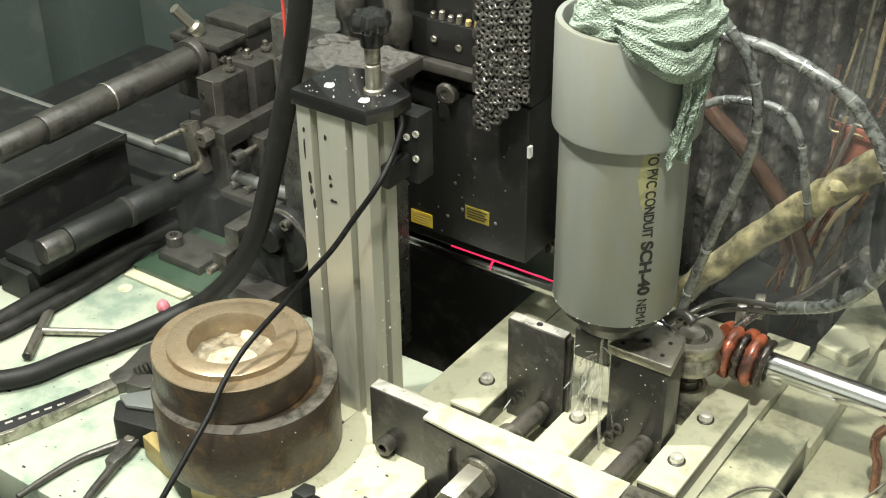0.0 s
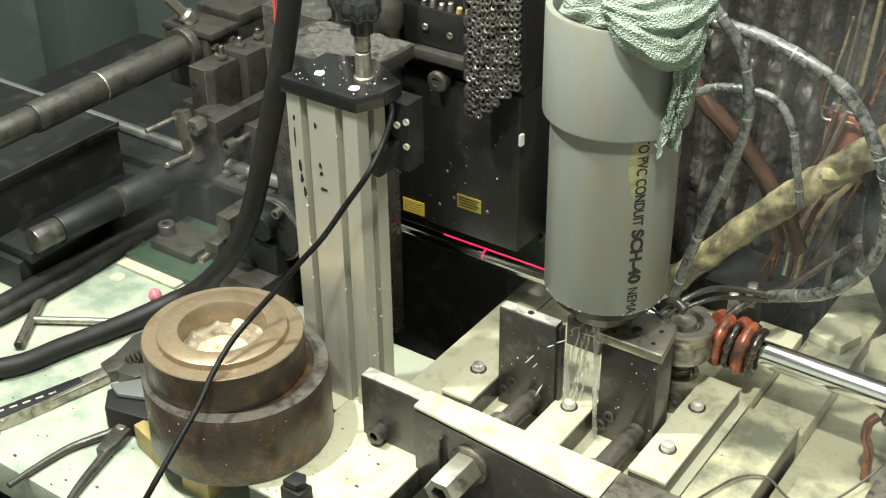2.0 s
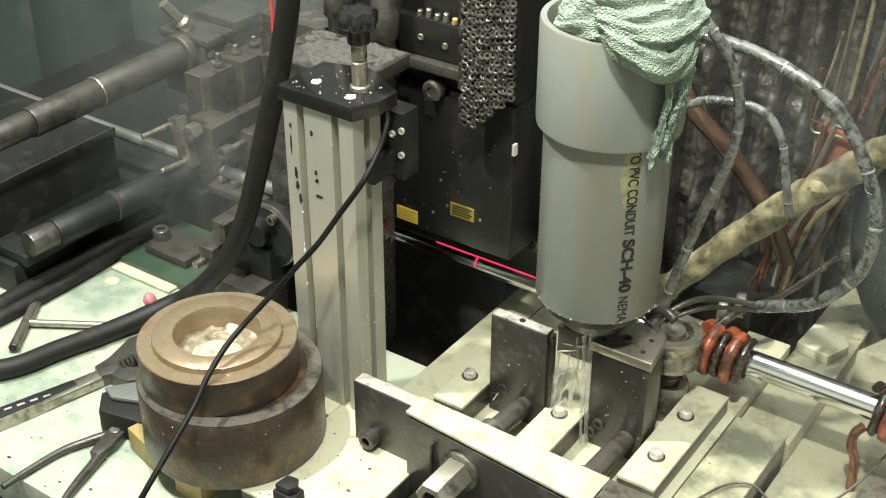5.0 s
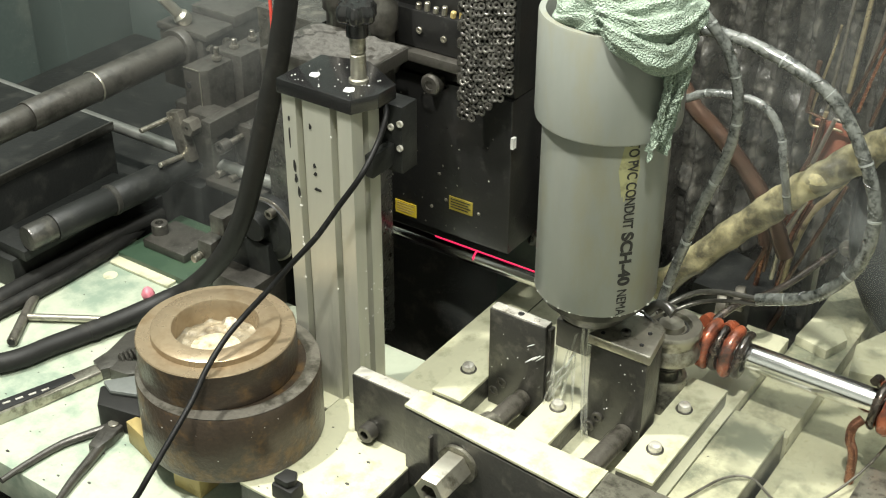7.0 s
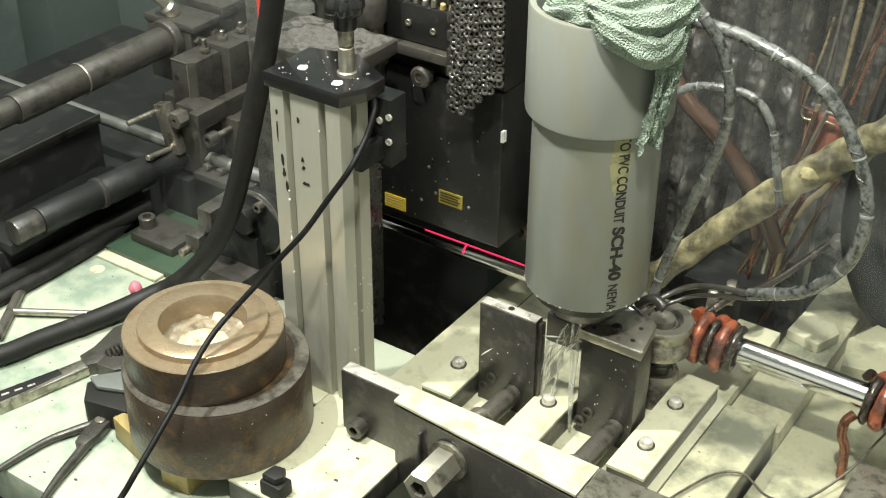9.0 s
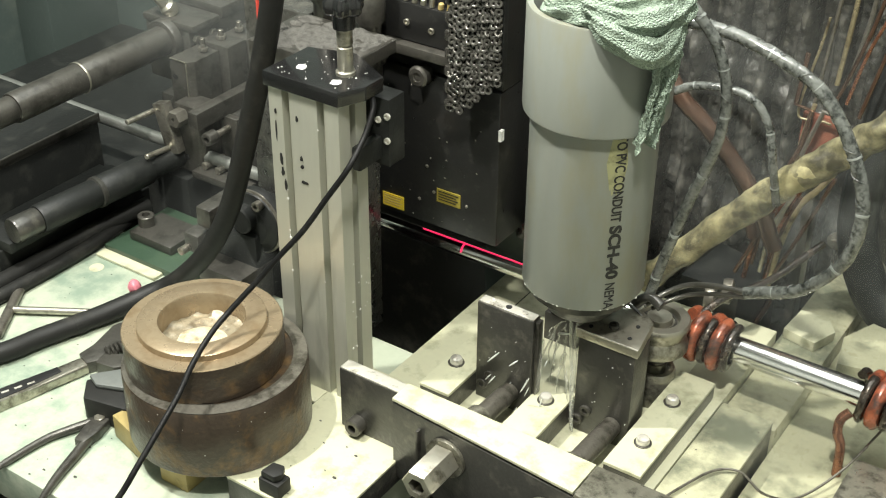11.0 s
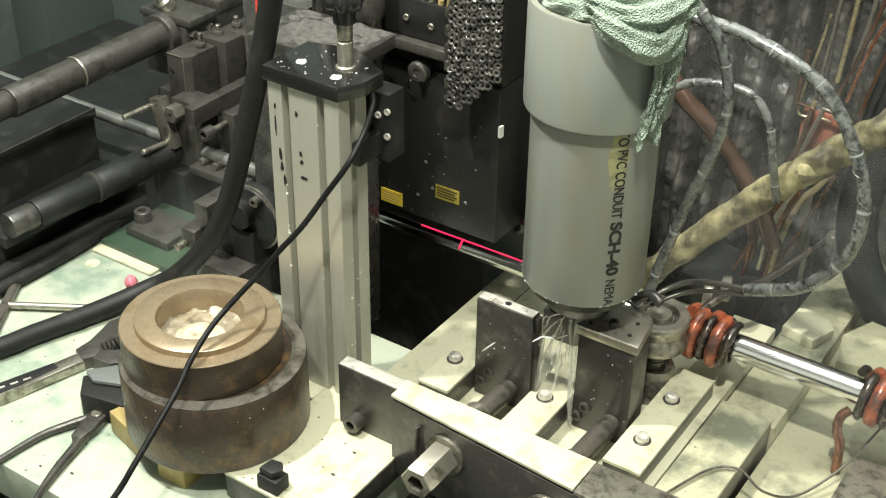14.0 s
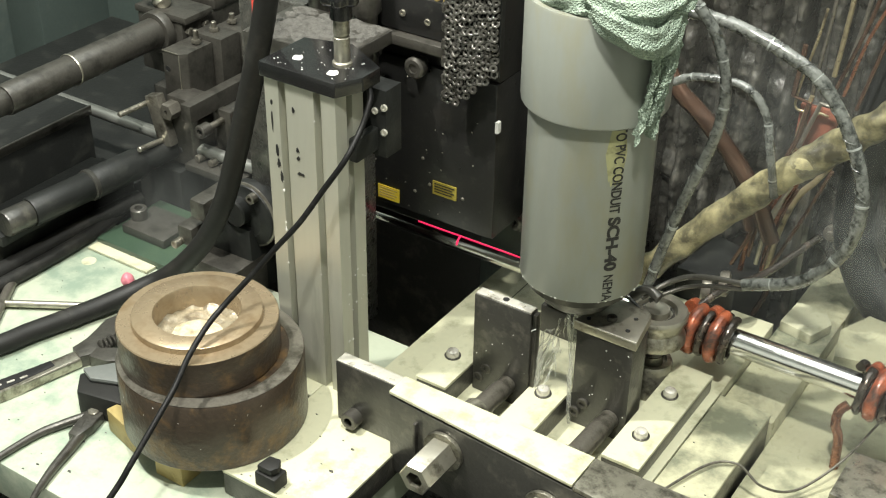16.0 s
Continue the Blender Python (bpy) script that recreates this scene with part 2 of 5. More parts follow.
def prism(outline, z0, z1, bevel=0.0, bm=None):
    """A flat outline in x and y, raised from z0 to z1."""
    o = bmesh.new()
    low = [o.verts.new((x, y, z0)) for x, y in outline]
    top = [o.verts.new((x, y, z1)) for x, y in outline]
    o.faces.new(low[::-1])
    o.faces.new(top)
    n = len(outline)
    for k in range(n):
        o.faces.new((low[k], low[(k + 1) % n], top[(k + 1) % n], top[k]))
    if bevel:
        bmesh.ops.bevel(o, geom=o.edges[:], offset=bevel, segments=2, affect="EDGES", profile=0.6)
    return joined(o, bm)


def socket_head(a, b, r, length, bm=None):
    """A cap screw's head from a towards b, with its hexagon socket's dark well."""
    prof = [(0, length * 0.45), (r * 0.5, length * 0.45), (r * 0.5, length), (r * 0.9, length), (r, length - r * 0.1), (r, 0), (0, 0)]
    return lathe(prof, a, b, 24, bm)


def hex_bar(a, b, r, bore, length, bm=None):
    m, _ = along(a, b)
    o = bmesh.new()
    rings = []
    for rr, z in ((r * 0.93, 0), (r, 0.001), (r, length - 0.0015), (r * 0.92, length), (bore, length), (bore, length * 0.4)):
        rings.append([o.verts.new(m @ Vector((rr * math.cos(k * math.tau / 6), rr * math.sin(k * math.tau / 6), z))) for k in range(6)])
    for p, q in zip(rings, rings[1:]):
        for k in range(6):
            o.faces.new((p[k], p[(k + 1) % 6], q[(k + 1) % 6], q[k]))
    o.faces.new(rings[0])
    o.faces.new(rings[-1])
    return joined(o, bm)


# ---- large structure ----
solo("pit_floor", box(-1.34, 2.28, -1.7, 2.28, -0.5, -0.3, 0), GRIMY, "dark oily floor under the machine", "floor", kind="structure")
wall = solo("wall_west", box(-1.34, -1.25, -1.62, 2.2, -0.3, 1.2995, 0), DARKGREEN, "dark green sheet steel machine enclosure", "wall", kind="structure")
solo("wall_north", box(-1.25, 0.03, 0.78, 0.86, -0.3, 1.3, 0), DARKGREEN, "dark green enclosure wall behind the machine", "wall", kind="structure")
column = box(-1.25, -1.16, 0.62, 0.78, -0.3, 1.3, 0.003)
solo("enclosure_column", column, DARKGREEN, "dark green folded steel column against the enclosure wall", "column", kind="structure")

# hall walls and ceiling out of view, added to close the scene and bounce light
HALLPAINT = material("pale grey hall paint", (0.5, 0.52, 0.48), (0.45, 0.47, 0.43), 0.6, grime=(0.42, 0.44, 0.4), amount=0.4, coarse=3, fine=40, bump=0.05)
solo("wall_south", box(-1.34, 2.2, -1.7, -1.62, -0.3, 2.36, 0), HALLPAINT, "unseen pale grey hall wall", "wall", kind="structure")
solo("wall_east", box(2.2, 2.28, -1.7, 2.2, -0.3, 2.36, 0), HALLPAINT, "unseen pale grey hall wall", "wall", kind="structure")
solo("wall_rear", box(-1.34, 2.2, 2.2, 2.28, -0.3, 2.36, 0), HALLPAINT, "unseen pale grey hall wall", "wall", kind="structure")
solo("wall_upper_west", box(-1.34, -1.25, -1.62, 2.2, 1.3, 2.36, 0), HALLPAINT, "unseen pale grey hall wall above the enclosure", "wall", kind="structure")
solo("ceiling", box(-1.34, 2.28, -1.7, 2.28, 2.36, 2.44, 0), HALLPAINT, "unseen pale grey hall ceiling", "ceiling", kind="structure")

# grimy cast wall with ribs, behind the coil
ribs = thing("machine_back_wall", "oily black cast machine wall with upright ribs and recesses", "machine wall", (0.5, 0.62, -0.3), kind="structure")
def cast_face(x0, x1, z0, z1, y, nx, nz):
    """An oily casting: rounded upright ribs, cross webs and a crust of dried grease."""
    o = bmesh.new()
    rows = []
    for i in range(nx):
        x = x0 + (x1 - x0) * i / (nx - 1)
        col = []
        for j in range(nz):
            z = z0 + (z1 - z0) * j / (nz - 1)
            sway = 0.006 * noise.noise(Vector((x * 9, z * 3, 4)))
            rib = max(0.0, math.sin((x + sway) / 0.042 * math.tau)) ** 0.4
            web = max(0.0, math.sin((z + 0.4 * x) / 0.19 * math.tau) - 0.72) * 2.2
            keep = 0.85 + 0.3 * noise.noise(Vector((x * 11, 7, z * 6)))
            crust = 0.0028 * noise.noise(Vector((x * 70, 1, z * 60))) + 0.0022 * noise.noise(Vector((x * 190, 3, z * 120))) + 0.0008 * noise.noise(Vector((x * 420, 3, z * 400)))
            col.append(o.verts.new((x, y - 0.036 * rib * keep - 0.014 * web * keep - crust, z)))
        rows.append(col)
    for p, q in zip(rows, rows[1:]):
        for k in range(nz - 1):
            o.faces.new((p[k], p[k + 1], q[k + 1], q[k]))
    return o


part("wall_plate", box(0.03, 1.3, 0.62, 0.66, -0.3, 1.2, 0.002), GRIMY, ribs)
part("cast_face", cast_face(0.03, 0.66, -0.12, 0.66, 0.59, 260, 280), GRIMY, ribs)
part("wall_ledge", box(0.24, 0.3, 0.53, 0.6, 0.395, 0.42, 0.003), GRIMY, ribs)
part("wall_ledge", box(0.33, 0.42, 0.54, 0.6, 0.33, 0.35, 0.003), GRIMY, ribs)

# the pale green table and the cream slabs on it
solo("table", box(-0.95, 0.085, -0.242, 0.135, -0.075, -0.03, 0.002), GREENISH, "pale green painted steel machine table, scuffed and oily", "machine table", kind="structure")
slab = thing("base_plate", "cream painted steel base plate under the aluminium post", "base plate", (0.03, -0.05, -0.03), kind="structure")
# black sides stand in for the shaded gap below the plate's edge
for name_, z0_, z1_, mat_, in_ in (("plate_body", -0.0295, -0.0035, BLACK, 0.0006), ("painted_top", -0.0034, 0.0, CREAM, 0.0)):
    slab_ = box(-0.028 + in_, 0.0905 - in_, -0.152 + in_, 0.058 - in_, z0_, z1_, 0.001)
    part(name_, box(-0.13 + in_, -0.0285 + in_, -0.02 + in_, 0.058 - in_, z0_, z1_ - 0.0002, 0.001, slab_), mat_, slab)
solo("table_strip", box(-0.45, -0.352, 0.075, 0.095, -0.0295, -0.026, 0.0008), CREAM, "thin cream strip on the green table", "strip", kind="structure")
bed = thing("roller_bed", "wet cream painted steel bed with two narrow grooves", "machine bed", (0.19, 0.15, -0.05), kind="structure")
part("bed_slab", box(0.0, 0.2605, -0.016, 0.36, -0.05, -0.008, 0.0012), CREAM, bed)
part("bed_step", box(0.2608, 0.309, -0.016, 0.36, -0.05, 0.0, 0.0012), CREAM, bed)
part("bed_edge", box(0.3105, 0.364, -0.016, 0.213, -0.004, 0.0, 0.001), DIRTSHADOWCREAM, bed)
# slab side takes the dark steel colour to stand in for shade
part("shaded_edge_body", box(0.3108, 0.3634, -0.0155, 0.2125, -0.05, -0.0042, 0.001), OILED, bed, "side of the slab, coloured dark for its shade")
part("groove_strip", box(0.0425, 0.0437, 0.046, 0.34, -0.0085, -0.0076, 0), OILED, bed)
# shadow patches on this bed sit in the paint colour, among real stains
solo("lower_bed", box(0.31, 0.3662, 0.2145, 0.58, -0.12, -0.0125, 0.001, box(0.3665, 1.0, -0.3, 0.58, -0.12, -0.034, 0.001)), DIRTSHADOWCREAM, "cream painted lower machine bed, wet, stained, with coloured-in shadow patches", "machine bed", kind="structure")
solo("cream_block", prism([(0.312, 0.37), (0.35, 0.362), (0.362, 0.395), (0.345, 0.42), (0.315, 0.415)], -0.0125, 0.0, 0.002), CREAM, "cream painted block at the back of the bed", "block")
solo("cream_block", prism([(0.385, 0.33), (0.47, 0.35), (0.48, 0.43), (0.4, 0.44), (0.375, 0.38)], -0.034, 0.008, 0.0015), DIRTSHADOWCREAM, "cream painted stepped block on the lower bed", "block")
# two black panels added to make the open void round the bar dark
solo("void_panel", box(-0.23, -0.004, 0.33, 0.36, -0.3, 0.1, 0.001), BLACK, "added black panel darkening the opening behind the bar", "panel", kind="structure")
solo("void_side", box(-0.26, -0.225, 0.06, 0.36, -0.3, -0.03, 0.001), BLACK, "added black panel darkening the opening below the bar", "panel", kind="structure")

# ---- aluminium post with its cap, knob and bracket ----
post = thing("laser_post", "two-slot aluminium extrusion post with a black cap plate and chipped face", "post", (-0.04, 0.02, 0))


def extrusion(h):
    s, d = 0.0042, 0.009
    o = [(-0.08, 0.0), (-0.06 - s, 0), (-0.06 - s, d), (-0.06 + s, d), (-0.06 + s, 0), (-0.02 - s, 0), (-0.02 - s, d), (-0.02 + s, d), (-0.02 + s, 0),
         (0.0, 0.0), (0.0, 0.02 - s), (-d, 0.02 - s), (-d, 0.02 + s), (0, 0.02 + s), (0.0, 0.04),
         (-0.02 + s, 0.04), (-0.02 + s, 0.04 - d), (-0.02 - s, 0.04 - d), (-0.02 - s, 0.04), (-0.06 + s, 0.04), (-0.06 + s, 0.04 - d), (-0.06 - s, 0.04 - d), (-0.06 - s, 0.04),
         (-0.08, 0.04), (-0.08, 0.02 + s), (-0.08 + d, 0.02 + s), (-0.08 + d, 0.02 - s), (-0.08, 0.02 - s)]
    return prism(o, 0.0, h)


part("extrusion", extrusion(0.327), ALU, post)
cap = part("cap_plate", prism([(-0.083, -0.003), (0.002, -0.003), (0.014, 0.022), (0.014, 0.048), (-0.036, 0.075), (-0.083, 0.062)], 0.3275, 0.3415, 0.001), GLOSSBLACK, post, "black cap plate with a cut corner and white paint dabs")
for x, y in ((-0.058, 0.022), (-0.0125, 0.014)):
    dab = bmesh.new()
    bmesh.ops.create_icosphere(dab, subdivisions=3, radius=0.005)
    for v in dab.verts:
        v.co *= 1 + 0.35 * noise.noise(v.co * 260 + Vector((x * 90, 0, 0)))
        v.co.z *= 0.22
    dab.transform(pose(x, y, 0.3418))
    part("cap_screw", dab, WHITE, cap, "cap screw dabbed with white paint")
scuff = random.Random(4)
for k in range(34):
    x, y = scuff.uniform(-0.078, 0.004), scuff.uniform(0.0, 0.055)
    part("paint_speck", rod((x, y, 0.3414), (x, y, 0.342), scuff.uniform(0.0003, 0.001), n=6), WHITE, cap)
spindle = part("spindle", lathe([(0, 0), (0.009, 0), (0.009, 0.003), (0.0072, 0.004), (0.0072, 0.026), (0.005, 0.0275), (0.0072, 0.029), (0.0072, 0.046), (0, 0.046)], (-0.017, 0.034, 0.3415), (-0.017, 0.034, 1), 28), BRIGHT, post, "bright threaded steel spindle")
knob = bmesh.new()
prof = []
for z, r in ((0.0, 0.010), (0.012, 0.010), (0.014, 0.0148), (0.017, 0.0168), (0.026, 0.0168), (0.03, 0.014), (0.031, 0.007), (0.03, 0.0)):
    prof.append((z, r))
rings = []
for z, r in prof:
    rings.append([knob.verts.new((-0.017 + (r * (1 + (0.13 * math.cos(6 * a) if r > 0.012 else 0))) * math.cos(a), 0.034 + (r * (1 + (0.13 * math.cos(6 * a) if r > 0.012 else 0))) * math.sin(a), 0.3855 + z)) for a in (k * math.tau / 60 for k in range(60))])
for p, q in zip(rings, rings[1:]):
    for k in range(60):
        knob.faces.new((p[k], p[(k + 1) % 60], q[(k + 1) % 60], q[k]))
part("star_knob", knob, GLOSSBLACK, post, "black six-lobed plastic knob")
bracket = part("bracket", box(-0.016, 0.0175, 0.051, 0.075, 0.25, 0.318, 0.0015), DEEPBLACK, post, "black clamp bracket with four bright screws")
part("bracket_arm", box(0.0006, 0.01, 0.016, 0.05, 0.258, 0.281, 0.002), DEEPBLACK, post)
for x, z in ((0.0056, 0.2959), (0.0159, 0.3016), (0.0051, 0.2708), (0.0155, 0.2768)):
    part("bracket_screw", socket_head((x, 0.0512, z), (x, -1, z), 0.0033, 0.0025), POLISHED, bracket)
# chips in the front face
for k, (x, z, w, h) in enumerate([(-0.048, 0.302, 0.0022, 0.006), (-0.045, 0.262, 0.003, 0.004), (-0.0445, 0.254, 0.0025, 0.0035), (-0.042, 0.238, 0.0055, 0.0028), (-0.069, 0.256, 0.002, 0.014), (-0.068, 0.242, 0.003, 0.008),
                                  (-0.0655, 0.228, 0.002, 0.012), (-0.073, 0.285, 0.0012, 0.018), (-0.0725, 0.303, 0.002, 0.004)]):
    w, h = w * 1.7, h * 1.5
    chip_shape = bmesh.new()
    ring_ = [(x + 0.5 * w * scuff.uniform(0.5, 1.1) * math.cos(q * math.tau / 9), z + 0.5 * h * scuff.uniform(0.5, 1.1) * math.sin(q * math.tau / 9)) for q in range(9)]
    low_ = [chip_shape.verts.new((px, -0.0005, pz)) for px, pz in ring_]
    top_ = [chip_shape.verts.new((px, 0.0002, pz)) for px, pz in ring_]
    chip_shape.faces.new(low_)
    for q in range(9):
        chip_shape.faces.new((low_[q], low_[(q + 1) % 9], top_[(q + 1) % 9], top_[q]))
    part("paint_chip", chip_shape, MARKSHADE, post)
for k in range(22):
    x, z = (scuff.choice([-0.0642, -0.0238]), scuff.uniform(0.12, 0.3)) if k < 8 else (0.0004, scuff.uniform(0.05, 0.16))
    if k < 8:
        part("metal_fleck", rod((x, -0.0005, z), (x, 0.0004, z), scuff.uniform(0.0008, 0.0016), n=6), WHITE, post)
    else:
        y = scuff.uniform(0.003, 0.037)
        part("metal_fleck", rod((-0.0004, y, z), (0.0006, y, z), scuff.uniform(0.0006, 0.0014), n=6), WHITE, post)

# ---- laser head behind the post ----
head = thing("laser_gauge", "large black metal laser gauge head with two yellow warning labels", "laser gauge", (-0.04, 0.25, 0.09))
part("housing", box(-0.2, 0.043, 0.202, 0.3, 0.094, 0.272, 0.002), ANODISED, head)
part("upper_box", box(-0.119, -0.006, 0.196, 0.29, 0.305, 0.345, 0.002), ANODISED, head)
part("ledge", box(-0.125, 0.0, 0.186, 0.3, 0.2925, 0.304, 0.003), OILED, head)
part("upper_plate", box(-0.18, 0.043, 0.206, 0.3, 0.2725, 0.46, 0.002), ANODISED, head)
for x, z in ((-0.108, 0.337), (-0.066, 0.325), (-0.036, 0.322)):
    part("screw", socket_head((x, 0.196, z), (x, -1, z), 0.0034, 0.002), BRIGHT, head)
for x, z, r in ((-0.103, 0.279, 0.011), (-0.048, 0.272, 0.0115)):
    part("thumb_screw", lathe([(0, 0), (r * 0.7, 0), (r * 0.7, 0.008), (r, 0.008), (r, 0.016), (r * 0.8, 0.018), (r * 0.45, 0.018), (r * 0.4, 0.0165), (0, 0.0165)], (x, 0.205, z), (x, -1, z), 28), OILED, head)
part("brass_screw", socket_head((-0.015, 0.203, 0.262), (-0.015, -1, 0.262), 0.0055, 0.004), BRASS, head)
for k in range(7):
    x = -0.07 + k * 0.0105
    part("terminal", rod((x, 0.2, 0.345), (x + 0.001, 0.2, 0.352 + 0.003 * (k % 2)), 0.003, n=12), BRASS if k > 3 else BRIGHT, head)
for x, w, mat in ((-0.09, 0.028, YELLOW), (-0.017, 0.03, YELLOWDIM)):
    z = 0.1075 if mat == YELLOW else 0.1345
    lab = part("warning_label", box(x - w / 2, x + w / 2, 0.2008, 0.2019, z - 0.008, z + 0.008, 0), mat, head, "yellow warning label with unreadable lines")
    for j in range(4):
        part("label_line", box(x - w * 0.42, x + w * (0.42 - 0.1 * (j % 2)), 0.2003, 0.2009, z + 0.0048 - 0.0032 * j, z + 0.0058 - 0.0032 * j, 0), MARKSHADE if mat == YELLOWDIM else BRASS, lab)
for x, z in ((-0.055, 0.122), (-0.036, 0.136), (0.006, 0.132), (-0.045, 0.165)):
    part("small_screw", rod((x, 0.2022, z), (x, 0.2, z), 0.002, n=10), STEEL, head)
part("white_tag", box(0.0442, 0.0475, 0.198, 0.204, 0.222, 0.234, 0), WHITE, head)
for k in range(28):
    x, z = scuff.uniform(-0.12, 0.035), scuff.uniform(0.1, 0.265)
    part("dirt_speck", rod((x, 0.2024, z), (x, 0.2012, z), scuff.uniform(0.0004, 0.0012), n=6), STEEL, head)
# drive chain hanging beside the head
chain = thing("leaf_chain", "black oily multi-strand leaf chain hanging down", "chain", (0.025, 0.18, 0.25))
CHAIN = material("oily chain steel", (0.11, 0.105, 0.092), (0.06, 0.057, 0.05), 0.22, 0.6, grime=(0.035, 0.034, 0.03), amount=0.5, coarse=90, bump=0.3, coat=0.4)
for col in range(11):
    x = -0.001 + col * 0.0053
    for row in range(20):
        z = 0.2535 + max(0.0, x - 0.009) * 0.95 + row * 0.0074 + (0.0037 if col % 2 else 0)
        if z > 0.42:
            break
        y = 0.18 + random.uniform(-0.0022, 0.0022)
        prof = [(0.0009, 0), (0.0038, 0), (0.0044, 0.0006), (0.0044, 0.0028), (0.004, 0.0036), (0.0024, 0.0038), (0.0015, 0.0034), (0.0009, 0.0024)]
        part("chain_link", lathe(prof, (x, y, z), (x + random.uniform(0.0, 0.6), y - 1, z + random.uniform(0.0, 0.8)), 10, closed=True), CHAIN, chain)
# black slab added behind the links so the gaps between them read dark
part("dark_gap_core", prism([(-0.004, 0.182), (0.056, 0.182), (0.056, 0.19), (-0.004, 0.19)], 0.305, 0.425, 0.001), DEEPBLACK, chain)
for row in range(9):
    z = 0.252 + row * 0.0185
    part("edge_link", box(-0.0075, -0.0015, 0.176, 0.184, z, z + 0.011, 0.002), CHAIN, chain)

solo("rear_bracket", box(-0.03, 0.06, 0.3, 0.36, -0.29, 0.058, 0.002), DARKGREEN, "dull olive painted bracket behind the bar", "bracket")
solo("cable_trunk", tube([(0.062, 0.26, 0.1), (0.06, 0.26, 0.2), (0.062, 0.27, 0.3), (0.06, 0.28, 0.5)], 0.009, wobble=0.5, n=16), GRIMY, "oily black corrugated cable behind the laser head", "cable")
solo("trunk_clutter", tube([(0.02, 0.3, 0.06), (0.03, 0.29, 0.085), (0.05, 0.29, 0.075), (0.06, 0.28, 0.1)], 0.012, wobble=0.6, n=16), GRIMY, "tangle of oily black cable on the bracket", "cable")

# ---- chrome bar, coils, rollers ----
RY, RZ, RR = 0.238, 0.05, 0.0098
bar = thing("chrome_bar", "long polished chrome steel bar running through the coils", "steel bar", (0, RY, RZ))
DULLBAR = material("dull ground steel bar", (0.36, 0.37, 0.34), (0.26, 0.265, 0.245), 0.34, 0.7, grime=(0.16, 0.16, 0.145), amount=0.4, coarse=40, bump=0.05, stretch=(0.1, 1, 1))
part("bar_entry", rod((-1.2, RY, RZ), (-0.3, RY, RZ), 0.008, n=48), DULLBAR, bar, "dull ground stretch of the bar")
part("bar_middle", rod((-0.3, RY, RZ), (0.2452, RY, RZ), 0.0093, n=64), CHROME, bar)
part("bar_exit", rod((0.2568, RY, RZ), (1.0, RY, RZ), 0.0132, n=64), CHROME, bar)
part("heated_zone", lathe([(RR + 0.0001, 0), (RR + 0.0004, 0.003), (RR + 0.0004, 0.009), (RR + 0.0001, 0.011)], (0.2455, RY, RZ), (1, RY, RZ), 48), GLOWING, bar, "faintly glowing heated stretch of the bar")
line = thing("laser_mark", "thin red laser line along the chrome bar", "laser line", (-0.03, RY, RZ + RR))
part("laser_streak", tube([(-0.075, RY - 0.0015, RZ + RR + 0.0002), (0.08, RY - 0.0015, RZ + RR + 0.0002)], 0.00045, n=8, sharp=True), LASER, line)
arc = [(-0.018 + 0.0, RY - (RR + 0.0003) * math.sin(a), RZ + (RR + 0.0003) * math.cos(a)) for a in (0.1 + k * 0.16 for k in range(9))]
part("laser_arc", tube(arc, 0.0008, n=8, steps=2), LASER, line)


COILDARK = material("blackened copper tube", (0.09, 0.075, 0.062), (0.05, 0.042, 0.036), 0.24, 0.7, grime=(0.2, 0.16, 0.13), amount=0.45, coarse=60, bump=0.15, coat=0.4)


WARMCOPPER = material("bare bright copper", (0.36, 0.165, 0.1), (0.24, 0.11, 0.07), 0.26, 0.75, grime=(0.14, 0.07, 0.045), amount=0.55, coarse=60, bump=0.1)


def coil(x0, turns, pitch, mats, name="induction_coil"):
    c = thing(name, "induction coil of orange-red and dark copper tube round the bar", "induction coil", (x0, RY, RZ), "induction coils")
    r = 0.0222
    for t in range(turns):
        pts = [(x0 + pitch * (t + k / 24), RY + r * math.sin(k * math.tau / 24), RZ + r * math.cos(k * math.tau / 24)) for k in range(26)]
        part("coil_turn", tube(pts, 0.0068 if mats[t % len(mats)] == ORANGE else 0.0046, n=14, steps=3, wobble=0.2, seed=t), mats[t % len(mats)], c)
    return c


coil_a = coil(0.2565, 4, 0.0122, [ORANGE, COILDARK])
part("coil_lead", tube([(0.262, RY + 0.006, RZ + 0.02), (0.275, RY + 0.04, RZ + 0.028), (0.3, RY + 0.09, RZ + 0.03), (0.33, RY + 0.16, RZ + 0.05)], 0.004), COILDARK, coil_a, "dark copper lead")
coil_b = coil(0.4315, 4, 0.0122, [COILDARK, ORANGE])
part("coil_lead", tube([(0.431, RY - 0.014, RZ - 0.014), (0.425, RY - 0.019, RZ - 0.022), (0.425, RY - 0.022, RZ - 0.036), (0.431, RY - 0.024, RZ - 0.05), (0.433, RY - 0.025, RZ - 0.0835)], 0.0048), WARMCOPPER, coil_b, "bent copper lead")


